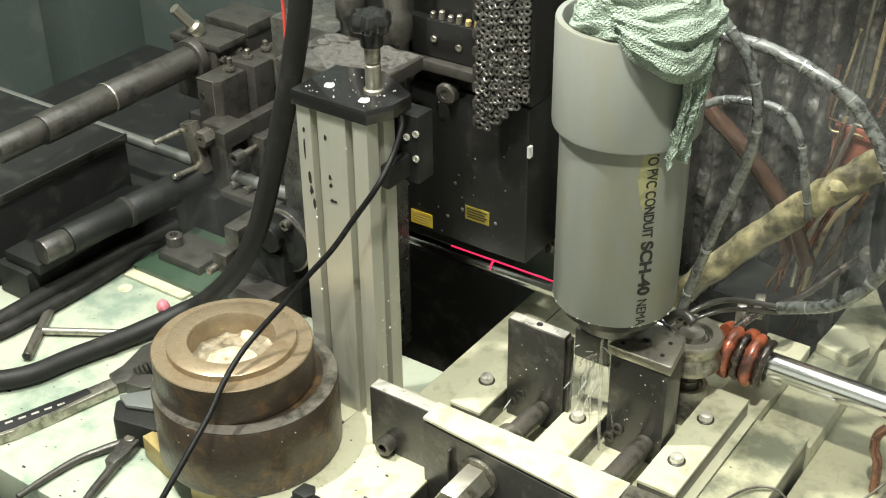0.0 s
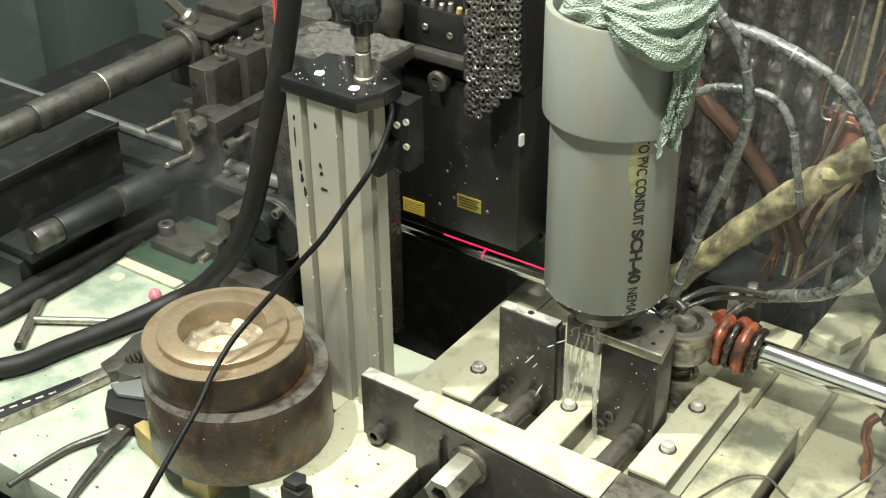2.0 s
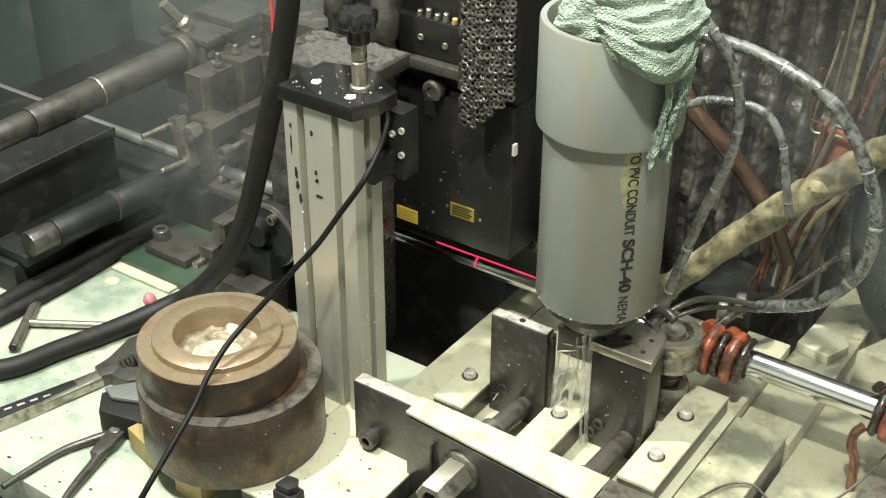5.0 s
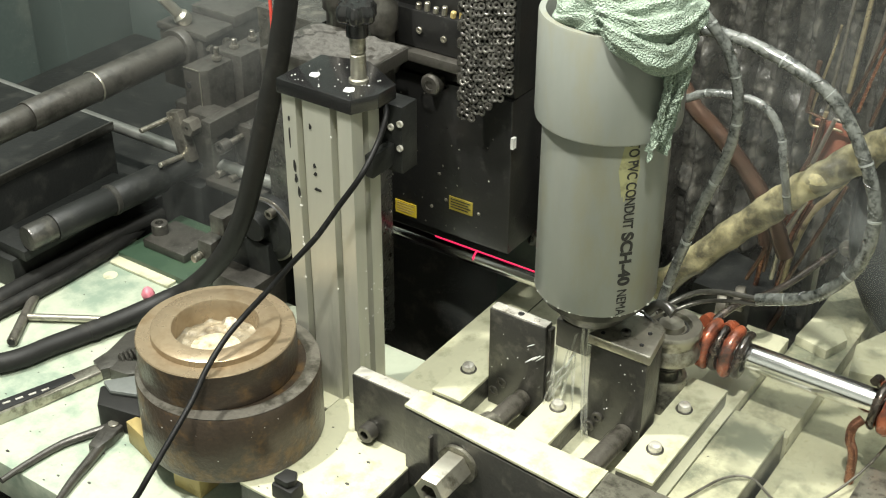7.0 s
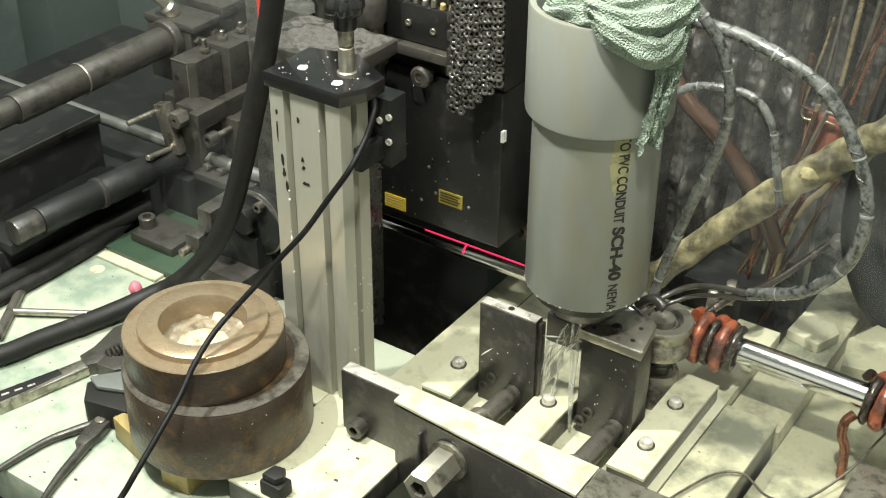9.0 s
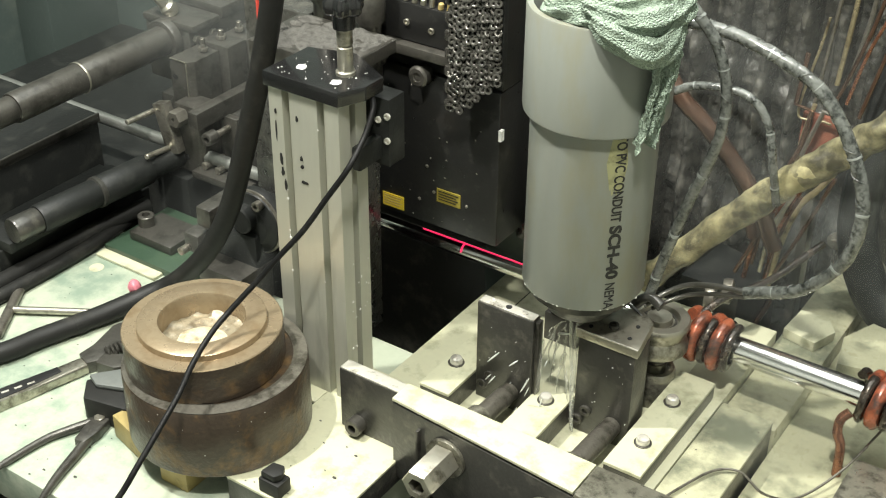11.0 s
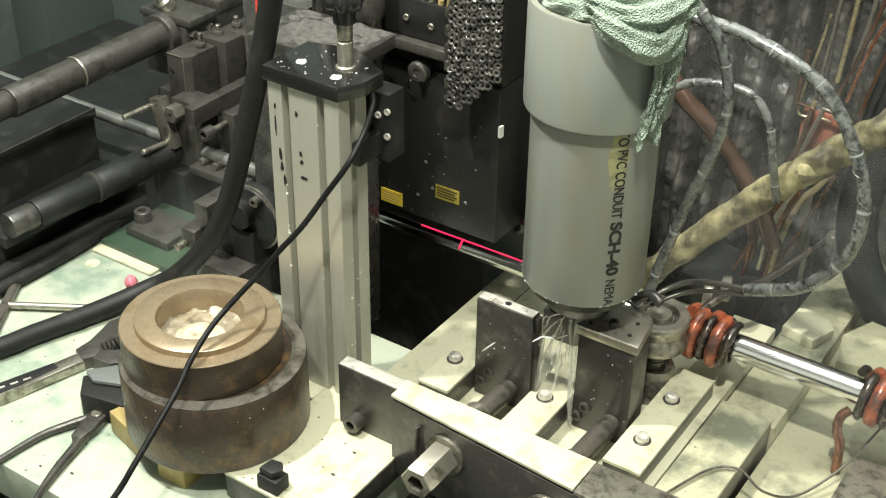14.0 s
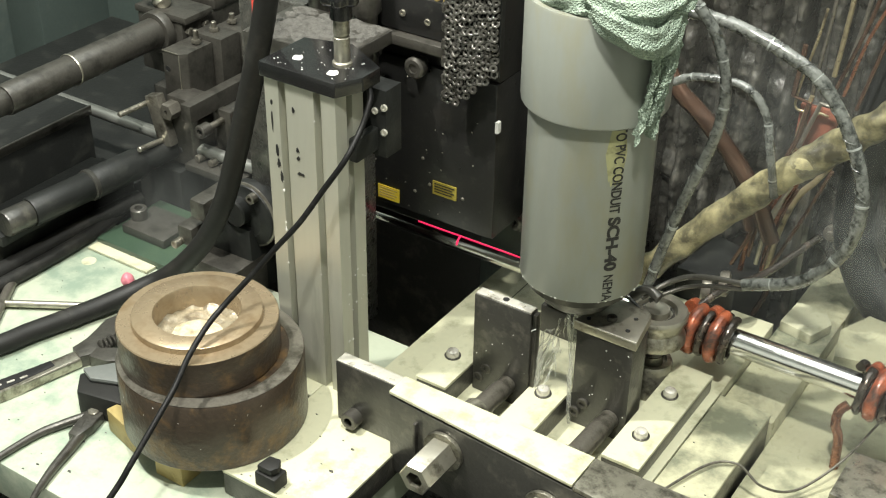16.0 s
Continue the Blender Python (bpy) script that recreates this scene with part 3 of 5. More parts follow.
def roller(x, y, z0, r, h):
    o = thing("support_roller", "worn bright steel support roller with a grooved rim", "roller", (x, y, z0))
    a, b = (x, y, z0), (x, y, 9)
    part("roller_body", lathe([(0, 0), (r * 0.9, 0), (r, 0.003), (r, 0.008), (r * 0.86, h * 0.5), (r, h - 0.007), (r, h - 0.002), (r * 0.95, h), (r * 0.66, h), (r * 0.6, h - 0.005), (r * 0.44, h - 0.005), (r * 0.4, h + 0.001), (0.004, h + 0.001), (0, h - 0.001)], a, b, 64), BRIGHT, o)
    part("hub_ring", lathe([(r * 0.5, 0), (r * 0.58, 0), (r * 0.58, 0.0012), (r * 0.5, 0.0012)], (x, y, z0 + h - 0.0049), b, 48, closed=True), OILED, o)
    part("axle", rod((x, y, z0 - 0.016), (x, y, z0 - 0.0002), r * 0.4), OILED, o)
    return o


roller(0.24, 0.193, 0.053, 0.031, 0.036)
foot = thing("round_base", "wet round steel foot with concentric rings on the bed", "machine foot", (0.24, 0.193, -0.008))
part("foot_disc", lathe([(0, 0), (0.024, 0), (0.0245, 0.003), (0.022, 0.008), (0.022, 0.034), (0.0205, 0.037), (0.016, 0.037), (0.015, 0.034), (0.0126, 0.034), (0.0124, 0.0445), (0, 0.0445)], (0.24, 0.193, -0.008), (0.24, 0.193, 1), 48), WETSTEEL, foot)

# ---- plastic pipe with cloth ----
PX, PY, PB = 0.1877, 0.1228, 0.1545
pipe = thing("plastic_pipe", "grey plastic conduit pipe with a belled upper end and black print", "pipe", (PX, PY, PB))
edge = random.Random(8)
body = lathe([(0.0505, 0.02), (0.0505, 0.0), (0.0565, 0.0), (0.057, 0.0012), (0.057, 0.172), (0.0572, 0.1755), (0.0622, 0.1758), (0.064, 0.1772), (0.0645, 0.181), (0.0645, 0.2705), (0.0637, 0.2725), (0.0585, 0.2725), (0.0575, 0.27), (0.0575, 0.19), (0.0505, 0.175), (0.0505, 0.02)], (PX, PY, PB), (PX, PY, 9), 128)
part("pipe_wall", body, PVC, pipe)
BURR = material("pale plastic burr", (0.5, 0.5, 0.45), (0.36, 0.37, 0.33), 0.6, amount=0.4, coarse=200)
burr = bmesh.new()
for k in range(64):
    a = k * math.tau / 64 + edge.uniform(-0.12, 0.12)
    s = edge.uniform(0.0004, 0.0014) if k % 5 else edge.uniform(0.0014, 0.0022)
    p = Vector((PX + 0.0562 * math.cos(a), PY + 0.0562 * math.sin(a), PB + 0.0004))
    bmesh.ops.create_icosphere(burr, subdivisions=1, radius=s, matrix=Matrix.LocRotScale(p, None, (1, 1, 0.7)))
part("cut_burr", burr, BURR, pipe, "ragged white burr along the sawn rim")


def wrap(bm, r, angle, z):
    """Bends flat lettering (x along the line, y its height) down the side of the pipe."""
    for v in bm.verts:
        a = angle + v.co.y / r
        v.co = Vector((PX + (r + v.co.z) * math.cos(a), PY + (r + v.co.z) * math.sin(a), z - v.co.x))


def print_on_pipe(text, size, z, angle, bold, length):
    c = bpy.data.curves.new("print", "FONT")
    c.body, c.size, c.extrude, c.offset = text, size, 0.0002, bold
    ob = new("print", c)
    me = bpy.data.meshes.new_from_object(ob.evaluated_get(bpy.context.evaluated_depsgraph_get()))
    width = max(v.co.x for v in me.vertices)
    for v in me.vertices:
        v.co.x *= length / width
    b = bmesh.new()
    b.from_mesh(me)
    bpy.data.objects.remove(ob)
    wrap(b, 0.0573, angle, z)
    part("pipe_print", b, MARKSHADE, pipe, "black printed lettering")
    return length


A0 = radians(-43)
zt = 0.331
for text, size, bold, length in (("TO PVC CONDUIT", 0.0135, 0.0002, 0.084), ("SCH-40", 0.0155, 0.0006, 0.055), ("NEMA", 0.0135, 0.0, 0.028)):
    zt -= print_on_pipe(text, size, zt, A0, bold, length) + 0.004
stain = bmesh.new()
grid = [[stain.verts.new((u * 0.028 * (1 + 0.15 * math.sin(w * 9)) , w * 0.0085 * (1.15 - 0.5 * abs(u)), 0)) for w in (-1 + k / 5 for k in range(11))] for u in (-1 + k / 6 for k in range(13))]
for p, q in zip(grid, grid[1:]):
    for k in range(10):
        stain.faces.new((p[k], p[k + 1], q[k + 1], q[k]))
wrap(stain, 0.0571, A0 + 0.03, 0.305)
part("adhesive_stain", stain, STAIN, pipe, "yellowed adhesive stain")
collar = thing("quench_collar", "dark wet steel quench ring under the pipe", "quench ring", (PX, PY, 0.105))
part("collar_body", lathe([(0.02, 0.0), (0.032, 0.0), (0.036, 0.005), (0.038, 0.016), (0.05, 0.02), (0.05, 0.0305), (0.02, 0.0305)], (PX, PY, 0.124), (PX, PY, 9), 64, closed=True), BLACK, collar)


# the cloth: a folded sheet draped over the rim, with a hanging tail
def cloth_sheet(fn, nu, nv, thick=0.004):
    o = bmesh.new()
    top = [[o.verts.new(fn(i / (nu - 1), j / (nv - 1), 0)) for j in range(nv)] for i in range(nu)]
    low = [[o.verts.new(fn(i / (nu - 1), j / (nv - 1), thick)) for j in range(nv)] for i in range(nu)]
    for i in range(nu - 1):
        for j in range(nv - 1):
            o.faces.new((top[i][j], top[i + 1][j], top[i + 1][j + 1], top[i][j + 1]))
            o.faces.new((low[i][j], low[i][j + 1], low[i + 1][j + 1], low[i + 1][j]))
    for i in range(nu - 1):
        o.faces.new((top[i][0], low[i][0], low[i + 1][0], top[i + 1][0]))
        o.faces.new((top[i][-1], top[i + 1][-1], low[i + 1][-1], low[i][-1]))
    for j in range(nv - 1):
        o.faces.new((top[0][j], top[0][j + 1], low[0][j + 1], low[0][j]))
        o.faces.new((top[-1][j], low[-1][j], low[-1][j + 1], top[-1][j + 1]))
    return o


RIM = PB + 0.2725


def fold_noise(p, s, k):
    return noise.noise(Vector((p[0] * s + k, p[1] * s, p[2] * s)))


def heap(u, v, off):
    a = math.tau * u
    front = max(0.0, math.cos(a - radians(-22)))
    spread = 0.6 + 0.4 * front
    r = (0.0475 + 0.025 * front ** 1.5) * math.sin(min(1.0, v * 1.2) * math.pi / 2)
    tw = a + 1.6 * v
    ridge = (0.0065 * math.sin(4 * tw + 2.5 * math.sin(a)) + 0.003 * math.sin(9 * tw + 1)) * v
    droop = 0.034 * front ** 3 * max(0, v - 0.7) / 0.3
    z = RIM + 0.012 + 0.022 * spread * (1 - v * v) + 0.012 * front + ridge - 0.016 * max(0, v - 0.6) / 0.4 - droop
    x, y = PX + (r + ridge * 0.5) * math.cos(a), PY + (r + ridge * 0.5) * math.sin(a)
    lift = 0.004 * fold_noise((x, y, z), 60, 3) + 0.0016 * fold_noise((x, y, z), 240, 9) + 0.0006 * fold_noise((x, y, z), 520, 5)
    return (x + lift * math.cos(a), y + lift * math.sin(a), z + lift - off)


def tail(u, v, off):
    a = radians(-14 + 36 * (u - 0.5) * (1 - 0.62 * v) - 13 * v + 4 * math.sin(3 * v))
    pleat = 0.0035 * math.sin(u * 11 + 2 * v) + 0.0022 * math.sin(u * 33 + 5 * v)
    r = 0.0725 + pleat + 0.003 * math.sin(4 * v) - off
    z = RIM + 0.012 - v * (0.122 - 0.02 * math.sin(u * 3.0)) + 0.01 * math.sin(u * math.pi) * (1 - v)
    p = (PX + r * math.cos(a), PY + r * math.sin(a), z)
    k = 0.0022 * fold_noise(p, 120, 1) + 0.0009 * fold_noise(p, 330, 4)
    return (p[0] + k, p[1] + k, p[2])


cloth = thing("green_cloth", "crumpled green terry cloth stuffed in the pipe's rim", "cloth", (PX, PY, RIM))
part("draped_cloth", cloth_sheet(heap, 330, 120), TOWEL, cloth)
part("cloth_tail", cloth_sheet(tail, 120, 120), TOWEL, cloth, "twisted hanging corner of the cloth")


def twist(points, r, seed):
    part("cloth_fold", tube(points, lambda t: r * (0.75 + 0.45 * math.sin(t * math.pi)), n=44, steps=16, wobble=0.35, seed=seed, flute=0.3), TOWEL, cloth)


def on_rim(deg, r, dz):
    return (PX + r * math.cos(radians(deg)), PY + r * math.sin(radians(deg)), RIM + dz)


twist([on_rim(-155, 0.04, -0.004), on_rim(-120, 0.045, -0.003), on_rim(-92, 0.047, 0.002), on_rim(-66, 0.05, 0.008), on_rim(-40, 0.04, 0.024)], 0.0105, 3)
twist([on_rim(-70, 0.062, 0.012), on_rim(-52, 0.07, 0.002), on_rim(-34, 0.073, -0.01), on_rim(-18, 0.071, -0.002), on_rim(0, 0.064, 0.012)], 0.0125, 5)
twist([on_rim(-78, 0.055, 0.02), on_rim(-55, 0.064, 0.014), on_rim(-30, 0.07, 0.012), on_rim(-5, 0.07, 0.016), on_rim(20, 0.058, 0.014)], 0.011, 8)
twist([on_rim(-100, 0.03, 0.026), on_rim(-60, 0.05, 0.026), on_rim(-20, 0.06, 0.03), on_rim(20, 0.05, 0.026)], 0.013, 9)

# ---- blocks, clamps and front plate on the bed ----
blk = thing("upright_block", "black steel upright block with two socket screws, wet", "block", (0.126, 0.097, 0))
part("block_body", box(0.0925, 0.156, 0.09, 0.103, -0.008, 0.1075, 0.001), BLACK, blk)
topstrip = part("top_face", box(0.0935, 0.155, 0.091, 0.1025, 0.1076, 0.109, 0.0004), POLISHED, blk, "bare worn steel top with three holes")
# holes drawn as flat discs: two bright, one black for its shade
for x in (0.106, 0.124, 0.142):
    part("hole_disc", rod((x, 0.097, 0.1088), (x, 0.097, 0.1093), 0.0032, n=16), MARKSHADE if x == 0.124 else POLISHED, topstrip)
for x, z in ((0.1085, 0.02), (0.0995, 0.006)):
    part("socket_screw", socket_head((x, 0.092, z + 0.003), (x, -1, z + 0.003), 0.0058, 0.0032), OILED, blk)
part("block_side", box(0.1562, 0.1605, 0.093, 0.1015, -0.008, 0.106, 0.001), OILED, blk)

blk2 = thing("roller_block", "dark steel roller block with a bare cut-corner top plate", "block", (0.23, 0.12, 0))
part("block_body", prism([(0.2, 0.1), (0.259, 0.1), (0.257, 0.135), (0.226, 0.15), (0.2, 0.125)], -0.008, 0.1035, 0.001), BLACK, blk2)
tp = part("top_plate", prism([(0.197, 0.0985), (0.262, 0.0985), (0.254, 0.146), (0.236, 0.158), (0.213, 0.148)], 0.1038, 0.1145, 0.0008), BRIGHT, blk2, "wet bare steel top plate with scratches")
part("plate_edge", box(0.1975, 0.2615, 0.0979, 0.0986, 0.1128, 0.1146, 0.0002), POLISHED, tp, "bright worn edge")
part("plate_screw", socket_head((0.2265, 0.118, 0.1145), (0.2265, 0.118, 1), 0.0048, 0.004), OILED, tp)
# black discs give the shade of holes in the top plate
for x, y in ((0.208, 0.107), (0.247, 0.11), (0.245, 0.131)):
    part("hole_disc", rod((x, y, 0.1145), (x, y, 0.1149), 0.0022, n=14), MARKSHADE, tp)
for x, z in ((0.213, 0.017), (0.2045, 0.0035)):
    part("socket_screw", socket_head((x, 0.101, z + 0.0035), (x, -1, z + 0.0035), 0.006, 0.0035), OILED, blk2)


spk = random.Random(31)
# small white discs stand in for glinting water drops on the block faces
for k in range(20):
    own, x, z, y = (blk, spk.uniform(0.096, 0.152), spk.uniform(0.03, 0.1), 0.09) if k < 9 else (blk2, spk.uniform(0.203, 0.256), spk.uniform(0.02, 0.095), 0.1)
    part("drop_glint", rod((x, y + 0.0004, z), (x, y - 0.0005, z), spk.uniform(0.0003, 0.0008), n=6), SPRAY, own)


def clamp(x0, x1, y0, y1, bolts):
    c = thing("clamp_bar", "cream painted flat clamp bar bolted to the bed", "clamp bar", ((x0 + x1) / 2, (y0 + y1) / 2, 0), "clamp bars on the bed")
    part("bar_top", box(x0, x1, y0, y1, 0.0163, 0.02, 0.0008), CREAM, c)
    part("bar_side", box(x0 + 0.0004, x1 - 0.0004, y0 + 0.0004, y1 - 0.0004, 0.0 if x0 > 0.2605 else -0.008, 0.016, 0.0006), BLACK, c, "dark edge below the cream top")
    for x, y in bolts:
        part("clamp_bolt", lathe([(0, 0), (0.0066, 0), (0.0066, 0.0048), (0.0056, 0.0066), (0.0035, 0.0074), (0, 0.0077)], (x, y, 0.02), (x, y, 1), 24), POLISHED, c, "steel bolt head")
        part("washer", lathe([(0.0067, 0), (0.0086, 0), (0.0086, 0.0008), (0.0067, 0.001)], (x, y, 0.02), (x, y, 1), 24, closed=True), OILED, c)
    return c


clamp(0.0545, 0.0895, 0.0445, 0.17, [(0.067, 0.0925)])
clamp(0.1565, 0.1935, 0.034, 0.17, [(0.1732, 0.0915)])
clamp(0.2615, 0.3, 0.045, 0.212, [(0.2805, 0.0887), (0.2771, 0.1593)])


def pin(x, y0, y1, z, r):
    c = thing("push_pin", "dull dark steel adjusting pin with a stepped end", "pin", (x, (y0 + y1) / 2, z - r), "adjusting pins")
    part("pin_body", lathe([(0, 0), (r * 0.75, 0), (r * 0.8, 0.012), (r, 0.012), (r, y1 - y0 - 0.012), (r * 0.92, y1 - y0 - 0.01), (r * 0.92, y1 - y0), (0, y1 - y0)], (x, y0, z), (x + 0.003, y1, z), 28), STEEL, c)
    part("nut", lathe([(0, 0), (r * 1.35, 0), (r * 1.45, 0.003), (r * 1.35, 0.012), (0, 0.012)], (x, y0 + 0.006, z), (x, 9, z), 24), WETSTEEL, c)
    return c


pin(0.131, 0.02, 0.0895, 0.0155, 0.0105)
pin(0.2395, 0.012, 0.0995, 0.0155, 0.0105)

plate = thing("end_plate", "black steel end plate on the base with worn top edge", "plate", (0.06, -0.025, 0))
part("plate_body", box(0.0155, 0.3, -0.0325, -0.0172, 0.0002, 0.0695, 0.001), BLACK, plate)
part("top_edge", box(0.0162, 0.3, -0.0318, -0.0178, 0.0696, 0.071, 0.0004), POLISHED, plate, "bare worn top edge")
part("cap_screw", socket_head((0.037, -0.0325, 0.0125), (0.037, -1, 0.0125), 0.0092, 0.012), OILED, plate)
rail = thing("front_rail", "dark steel front rail with a cream painted top, stained", "rail", (0.3, -0.03, 0))
part("rail_body", prism([(0.087, -0.0455), (0.52, -0.079), (0.52, -0.0335), (0.087, -0.0335)], -0.02, 0.0685, 0.001), BLACK, rail)
part("rail_top", prism([(0.087, -0.0455), (0.285, -0.0608), (0.285, -0.019), (0.087, -0.019)], 0.0713, 0.0745, 0.0006), CREAM, rail, "cream painted top strip")
part("rail_top_end", prism([(0.286, -0.061), (0.52, -0.079), (0.52, -0.015), (0.286, -0.019)], 0.069, 0.0735, 0.0006), WETSTEEL, rail, "bare wet steel end of the strip")
part("rail_notch", box(0.118, 0.121, -0.053, -0.047, 0.02, 0.055, 0.0004), OILED, rail)


def standoff(x, y, z, length):
    s = thing("hex_standoff", "bright steel hexagonal standoff nut with a threaded bore", "hex nut", (x, y, z - 0.017), "hexagonal standoffs")
    part("washer", lathe([(0, 0), (0.02, 0), (0.0205, 0.0015), (0.02, 0.004), (0, 0.004)], (x, y, z), (x, y - 1, z), 32), WETSTEEL, s)
    h = part("hex_body", hex_bar((x, y - 0.004, z), (x, y - 1, z), 0.0165, 0.0085, length), BRIGHT, s)
    # black disc darkens the bottom of the bore
    part("bore", rod((x, y - 0.004 - length * 0.4, z), (x, y - 0.0045 - length * 0.4, z), 0.0082, n=16), MARKSHADE, h)
    return s


standoff(0.152, -0.0515, 0.04, 0.044)
standoff(0.262, -0.06, 0.034, 0.044)
knob2 = thing("spring_clip", "small black plastic clip standing on the base plate", "clip", (0.022, -0.14, 0))
part("clip_base", box(0.0106, 0.0346, -0.15, -0.132, 0.0, 0.016, 0.002), RUBBER, knob2)
part("clip_jaw", prism([(0.0126, -0.148), (0.0286, -0.148), (0.0326, -0.14), (0.0266, -0.13), (0.0146, -0.132)], 0.0162, 0.024, 0.002), RUBBER, knob2)

# ---- stepped steel ring on its packing ----
ring = thing("steel_ring", "two stacked turned steel rings, brown sides and bare bronze-coloured top", "steel ring", (-0.0915, -0.091, 0))
part("lower_ring", lathe([(0, 0.0005), (0.0885, 0.0005), (0.0892, 0.002), (0.0888, 0.073), (0.0878, 0.0745), (0.07, 0.0745), (0, 0.06)], (-0.0893, -0.0905, 0), (-0.0893, -0.0905, 1), 128), SCALE, ring, "lower ring with brown mill scale and a worn rim")
part("lower_rim", lathe([(0.0745, 0.0), (0.0875, 0.0), (0.088, 0.0008), (0.0745, 0.0012)], (-0.0893, -0.0905, 0.0746), (-0.0893, -0.0905, 1), 128, closed=True), STEEL, ring)
TX, TY = -0.0975, -0.0945
part("upper_ring", lathe([(0.06, 0.0), (0.0755, 0.0), (0.076, 0.002), (0.0758, 0.0365), (0.06, 0.0365)], (TX, TY, 0.0755), (TX, TY, 1), 128, closed=True), SCALE, ring, "upper ring with brown scaled side")
part("upper_face", lathe([(0.0405, -0.05), (0.0405, 0.0055), (0.0415, 0.0068), (0.0598, 0.0068), (0.0608, 0.006), (0.0615, 0.0006), (0.0748, 0.0006), (0.0757, -0.0004), (0.07, -0.001)], (TX, TY, 0.1125), (TX, TY, 1), 128), BRONZE, ring, "bare machined top with a raised lip")
BOREFLOOR = material("wet stained bore floor", (0.3, 0.26, 0.18), (0.2, 0.17, 0.115), 0.3, 0.2, grime=(0.1, 0.08, 0.05), amount=0.55, coarse=70, fine=240, bump=0.4, coat=0.4)
wax = bmesh.new()
wg = []
for i in range(16):
    row = []
    for k in range(48):
        a, r = k * math.tau / 48, 0.0404 * i / 15
        p = Vector((r * math.cos(a), r * math.sin(a), 0))
        row.append(wax.verts.new((TX + p.x, TY + p.y, 0.094 + 0.006 * (i / 15) ** 3 * (0.5 + noise.noise(p * 90)) + 0.002 * noise.noise(p * 200))))
    wg.append(row)
for p, q in zip(wg, wg[1:]):
    for k in range(48):
        wax.faces.new((p[k], p[(k + 1) % 48], q[(k + 1) % 48], q[k]))
part("bore_floor", wax, BOREFLOOR, ring, "dirty metal floor of the bore")
pud = bmesh.new()
pg = []
for i in range(9):
    pg.append([pud.verts.new((TX + 0.004 + math.cos(k * math.tau / 40) * 0.026 * i / 8 * (1 + 0.16 * noise.noise(Vector((math.cos(k * math.tau / 40) * 1.7, math.sin(k * math.tau / 40) * 1.7, 2)))), TY - 0.006 + math.sin(k * math.tau / 40) * 0.024 * i / 8, 0.0985 - 0.003 * (i / 8) ** 3)) for k in range(40)])
for p, q in zip(pg, pg[1:]):
    for k in range(40):
        pud.faces.new((p[k], p[(k + 1) % 40], q[(k + 1) % 40], q[k]))
part("wax_puddle", pud, SLUDGE, ring, "pale puddle of residue in the bore")
for k in range(16):
    a = scuff.uniform(-2.6, -0.2)
    u, z = Vector((math.cos(a), math.sin(a), 0)), scuff.uniform(0.006, 0.07)
    c = Vector((-0.0893, -0.0905, z))
    part("white_speck", rod(c + u * 0.0885, c + u * 0.0893, scuff.uniform(0.0002, 0.0006), n=6), WHITE, ring)
pack = solo("packing_block", box(-0.187, -0.136, -0.157, -0.13, -0.0298, -0.0025, 0.0015, turn=Matrix.Translation((-0.15, -0.17, 0)) @ pose(0, 0, 0, 0, 0, -14) @ Matrix.Translation((0.15, 0.17, 0))), BRASS, "yellow brass packing block under the steel ring", "packing block", "packing blocks")
solo("packing_block", box(-0.1, -0.065, -0.168, -0.14, -0.0298, -0.0025, 0.0015), BRASS, "yellow brass packing block under the steel ring", "packing block", "packing blocks")
grip = thing("grey_handle_tool", "black and grey plastic handle tool lying half under the ring", "tool", (-0.21, -0.12, -0.03))
part("tool_body", prism([(-0.245, -0.125), (-0.225, -0.148), (-0.165, -0.135), (-0.165, -0.085), (-0.215, -0.085)], -0.0298, 0.0, 0.004), RUBBER, grip)
part("tool_cover", prism([(-0.243, -0.122), (-0.224, -0.13), (-0.18, -0.112), (-0.18, -0.088), (-0.214, -0.087)], 0.0, 0.006, 0.003), GREYPLASTIC, grip, "grey cover")

# ---- left-hand machine: cylinders, clamp, slides ----
BX = -0.56
mb = thing("black_slide_box", "large black steel slide box with a worn edge", "machine box", (-0.75, 0.25, -0.3))
part("box_body", box(-0.95, BX, -0.1, 0.2, -0.29, 0.083, 0.003), DEEPBLACK, mb)
part("box_lip", box(BX + 0.0005, BX + 0.004, -0.1, 0.2, 0.072, 0.084, 0.001), OILED, mb)


# black block added only to keep the floor area below the bar dark
solo("dark_filler_block", box(-0.95, -0.507, 0.205, 0.6, -0.29, -0.02, 0.003), DEEPBLACK, "added dull black block keeping the area below the bar dark", "machine base", kind="structure")


def ram(x, z, y0, y1, r, name_label, steps):
    c = thing("ram_cylinder", name_label, "cylinder", (x, (y0 + y1) / 2, z - r), "ram cylinders")
    for k, (f, y) in enumerate(steps):
        end = steps[k + 1][1] if k + 1 < len(steps) else y1 - y0
        part(("nose", "sleeve", "barrel")[k], lathe([(0, 0), (r * f * 0.95, 0), (r * f, 0.0025), (r * f, end - y - 0.0004), (0, end - y - 0.0004)], (x, y0 + y, z), (x, 9, z), 56), OILED, c)
    return c


r1 = ram(-0.519, 0.162, -0.02, 0.29, 0.0195, "dark grey steel stepped ram cylinder with a worn collar", [(0.82, 0), (0.96, 0.065), (1.0, 0.168)])
part("collar_ring", lathe([(0.0198, 0), (0.0204, 0.0008), (0.0204, 0.0022), (0.0198, 0.003)], (-0.519, 0.146, 0.162), (-0.519, 9, 0.162), 56), BRIGHT, r1, "bright worn edge")
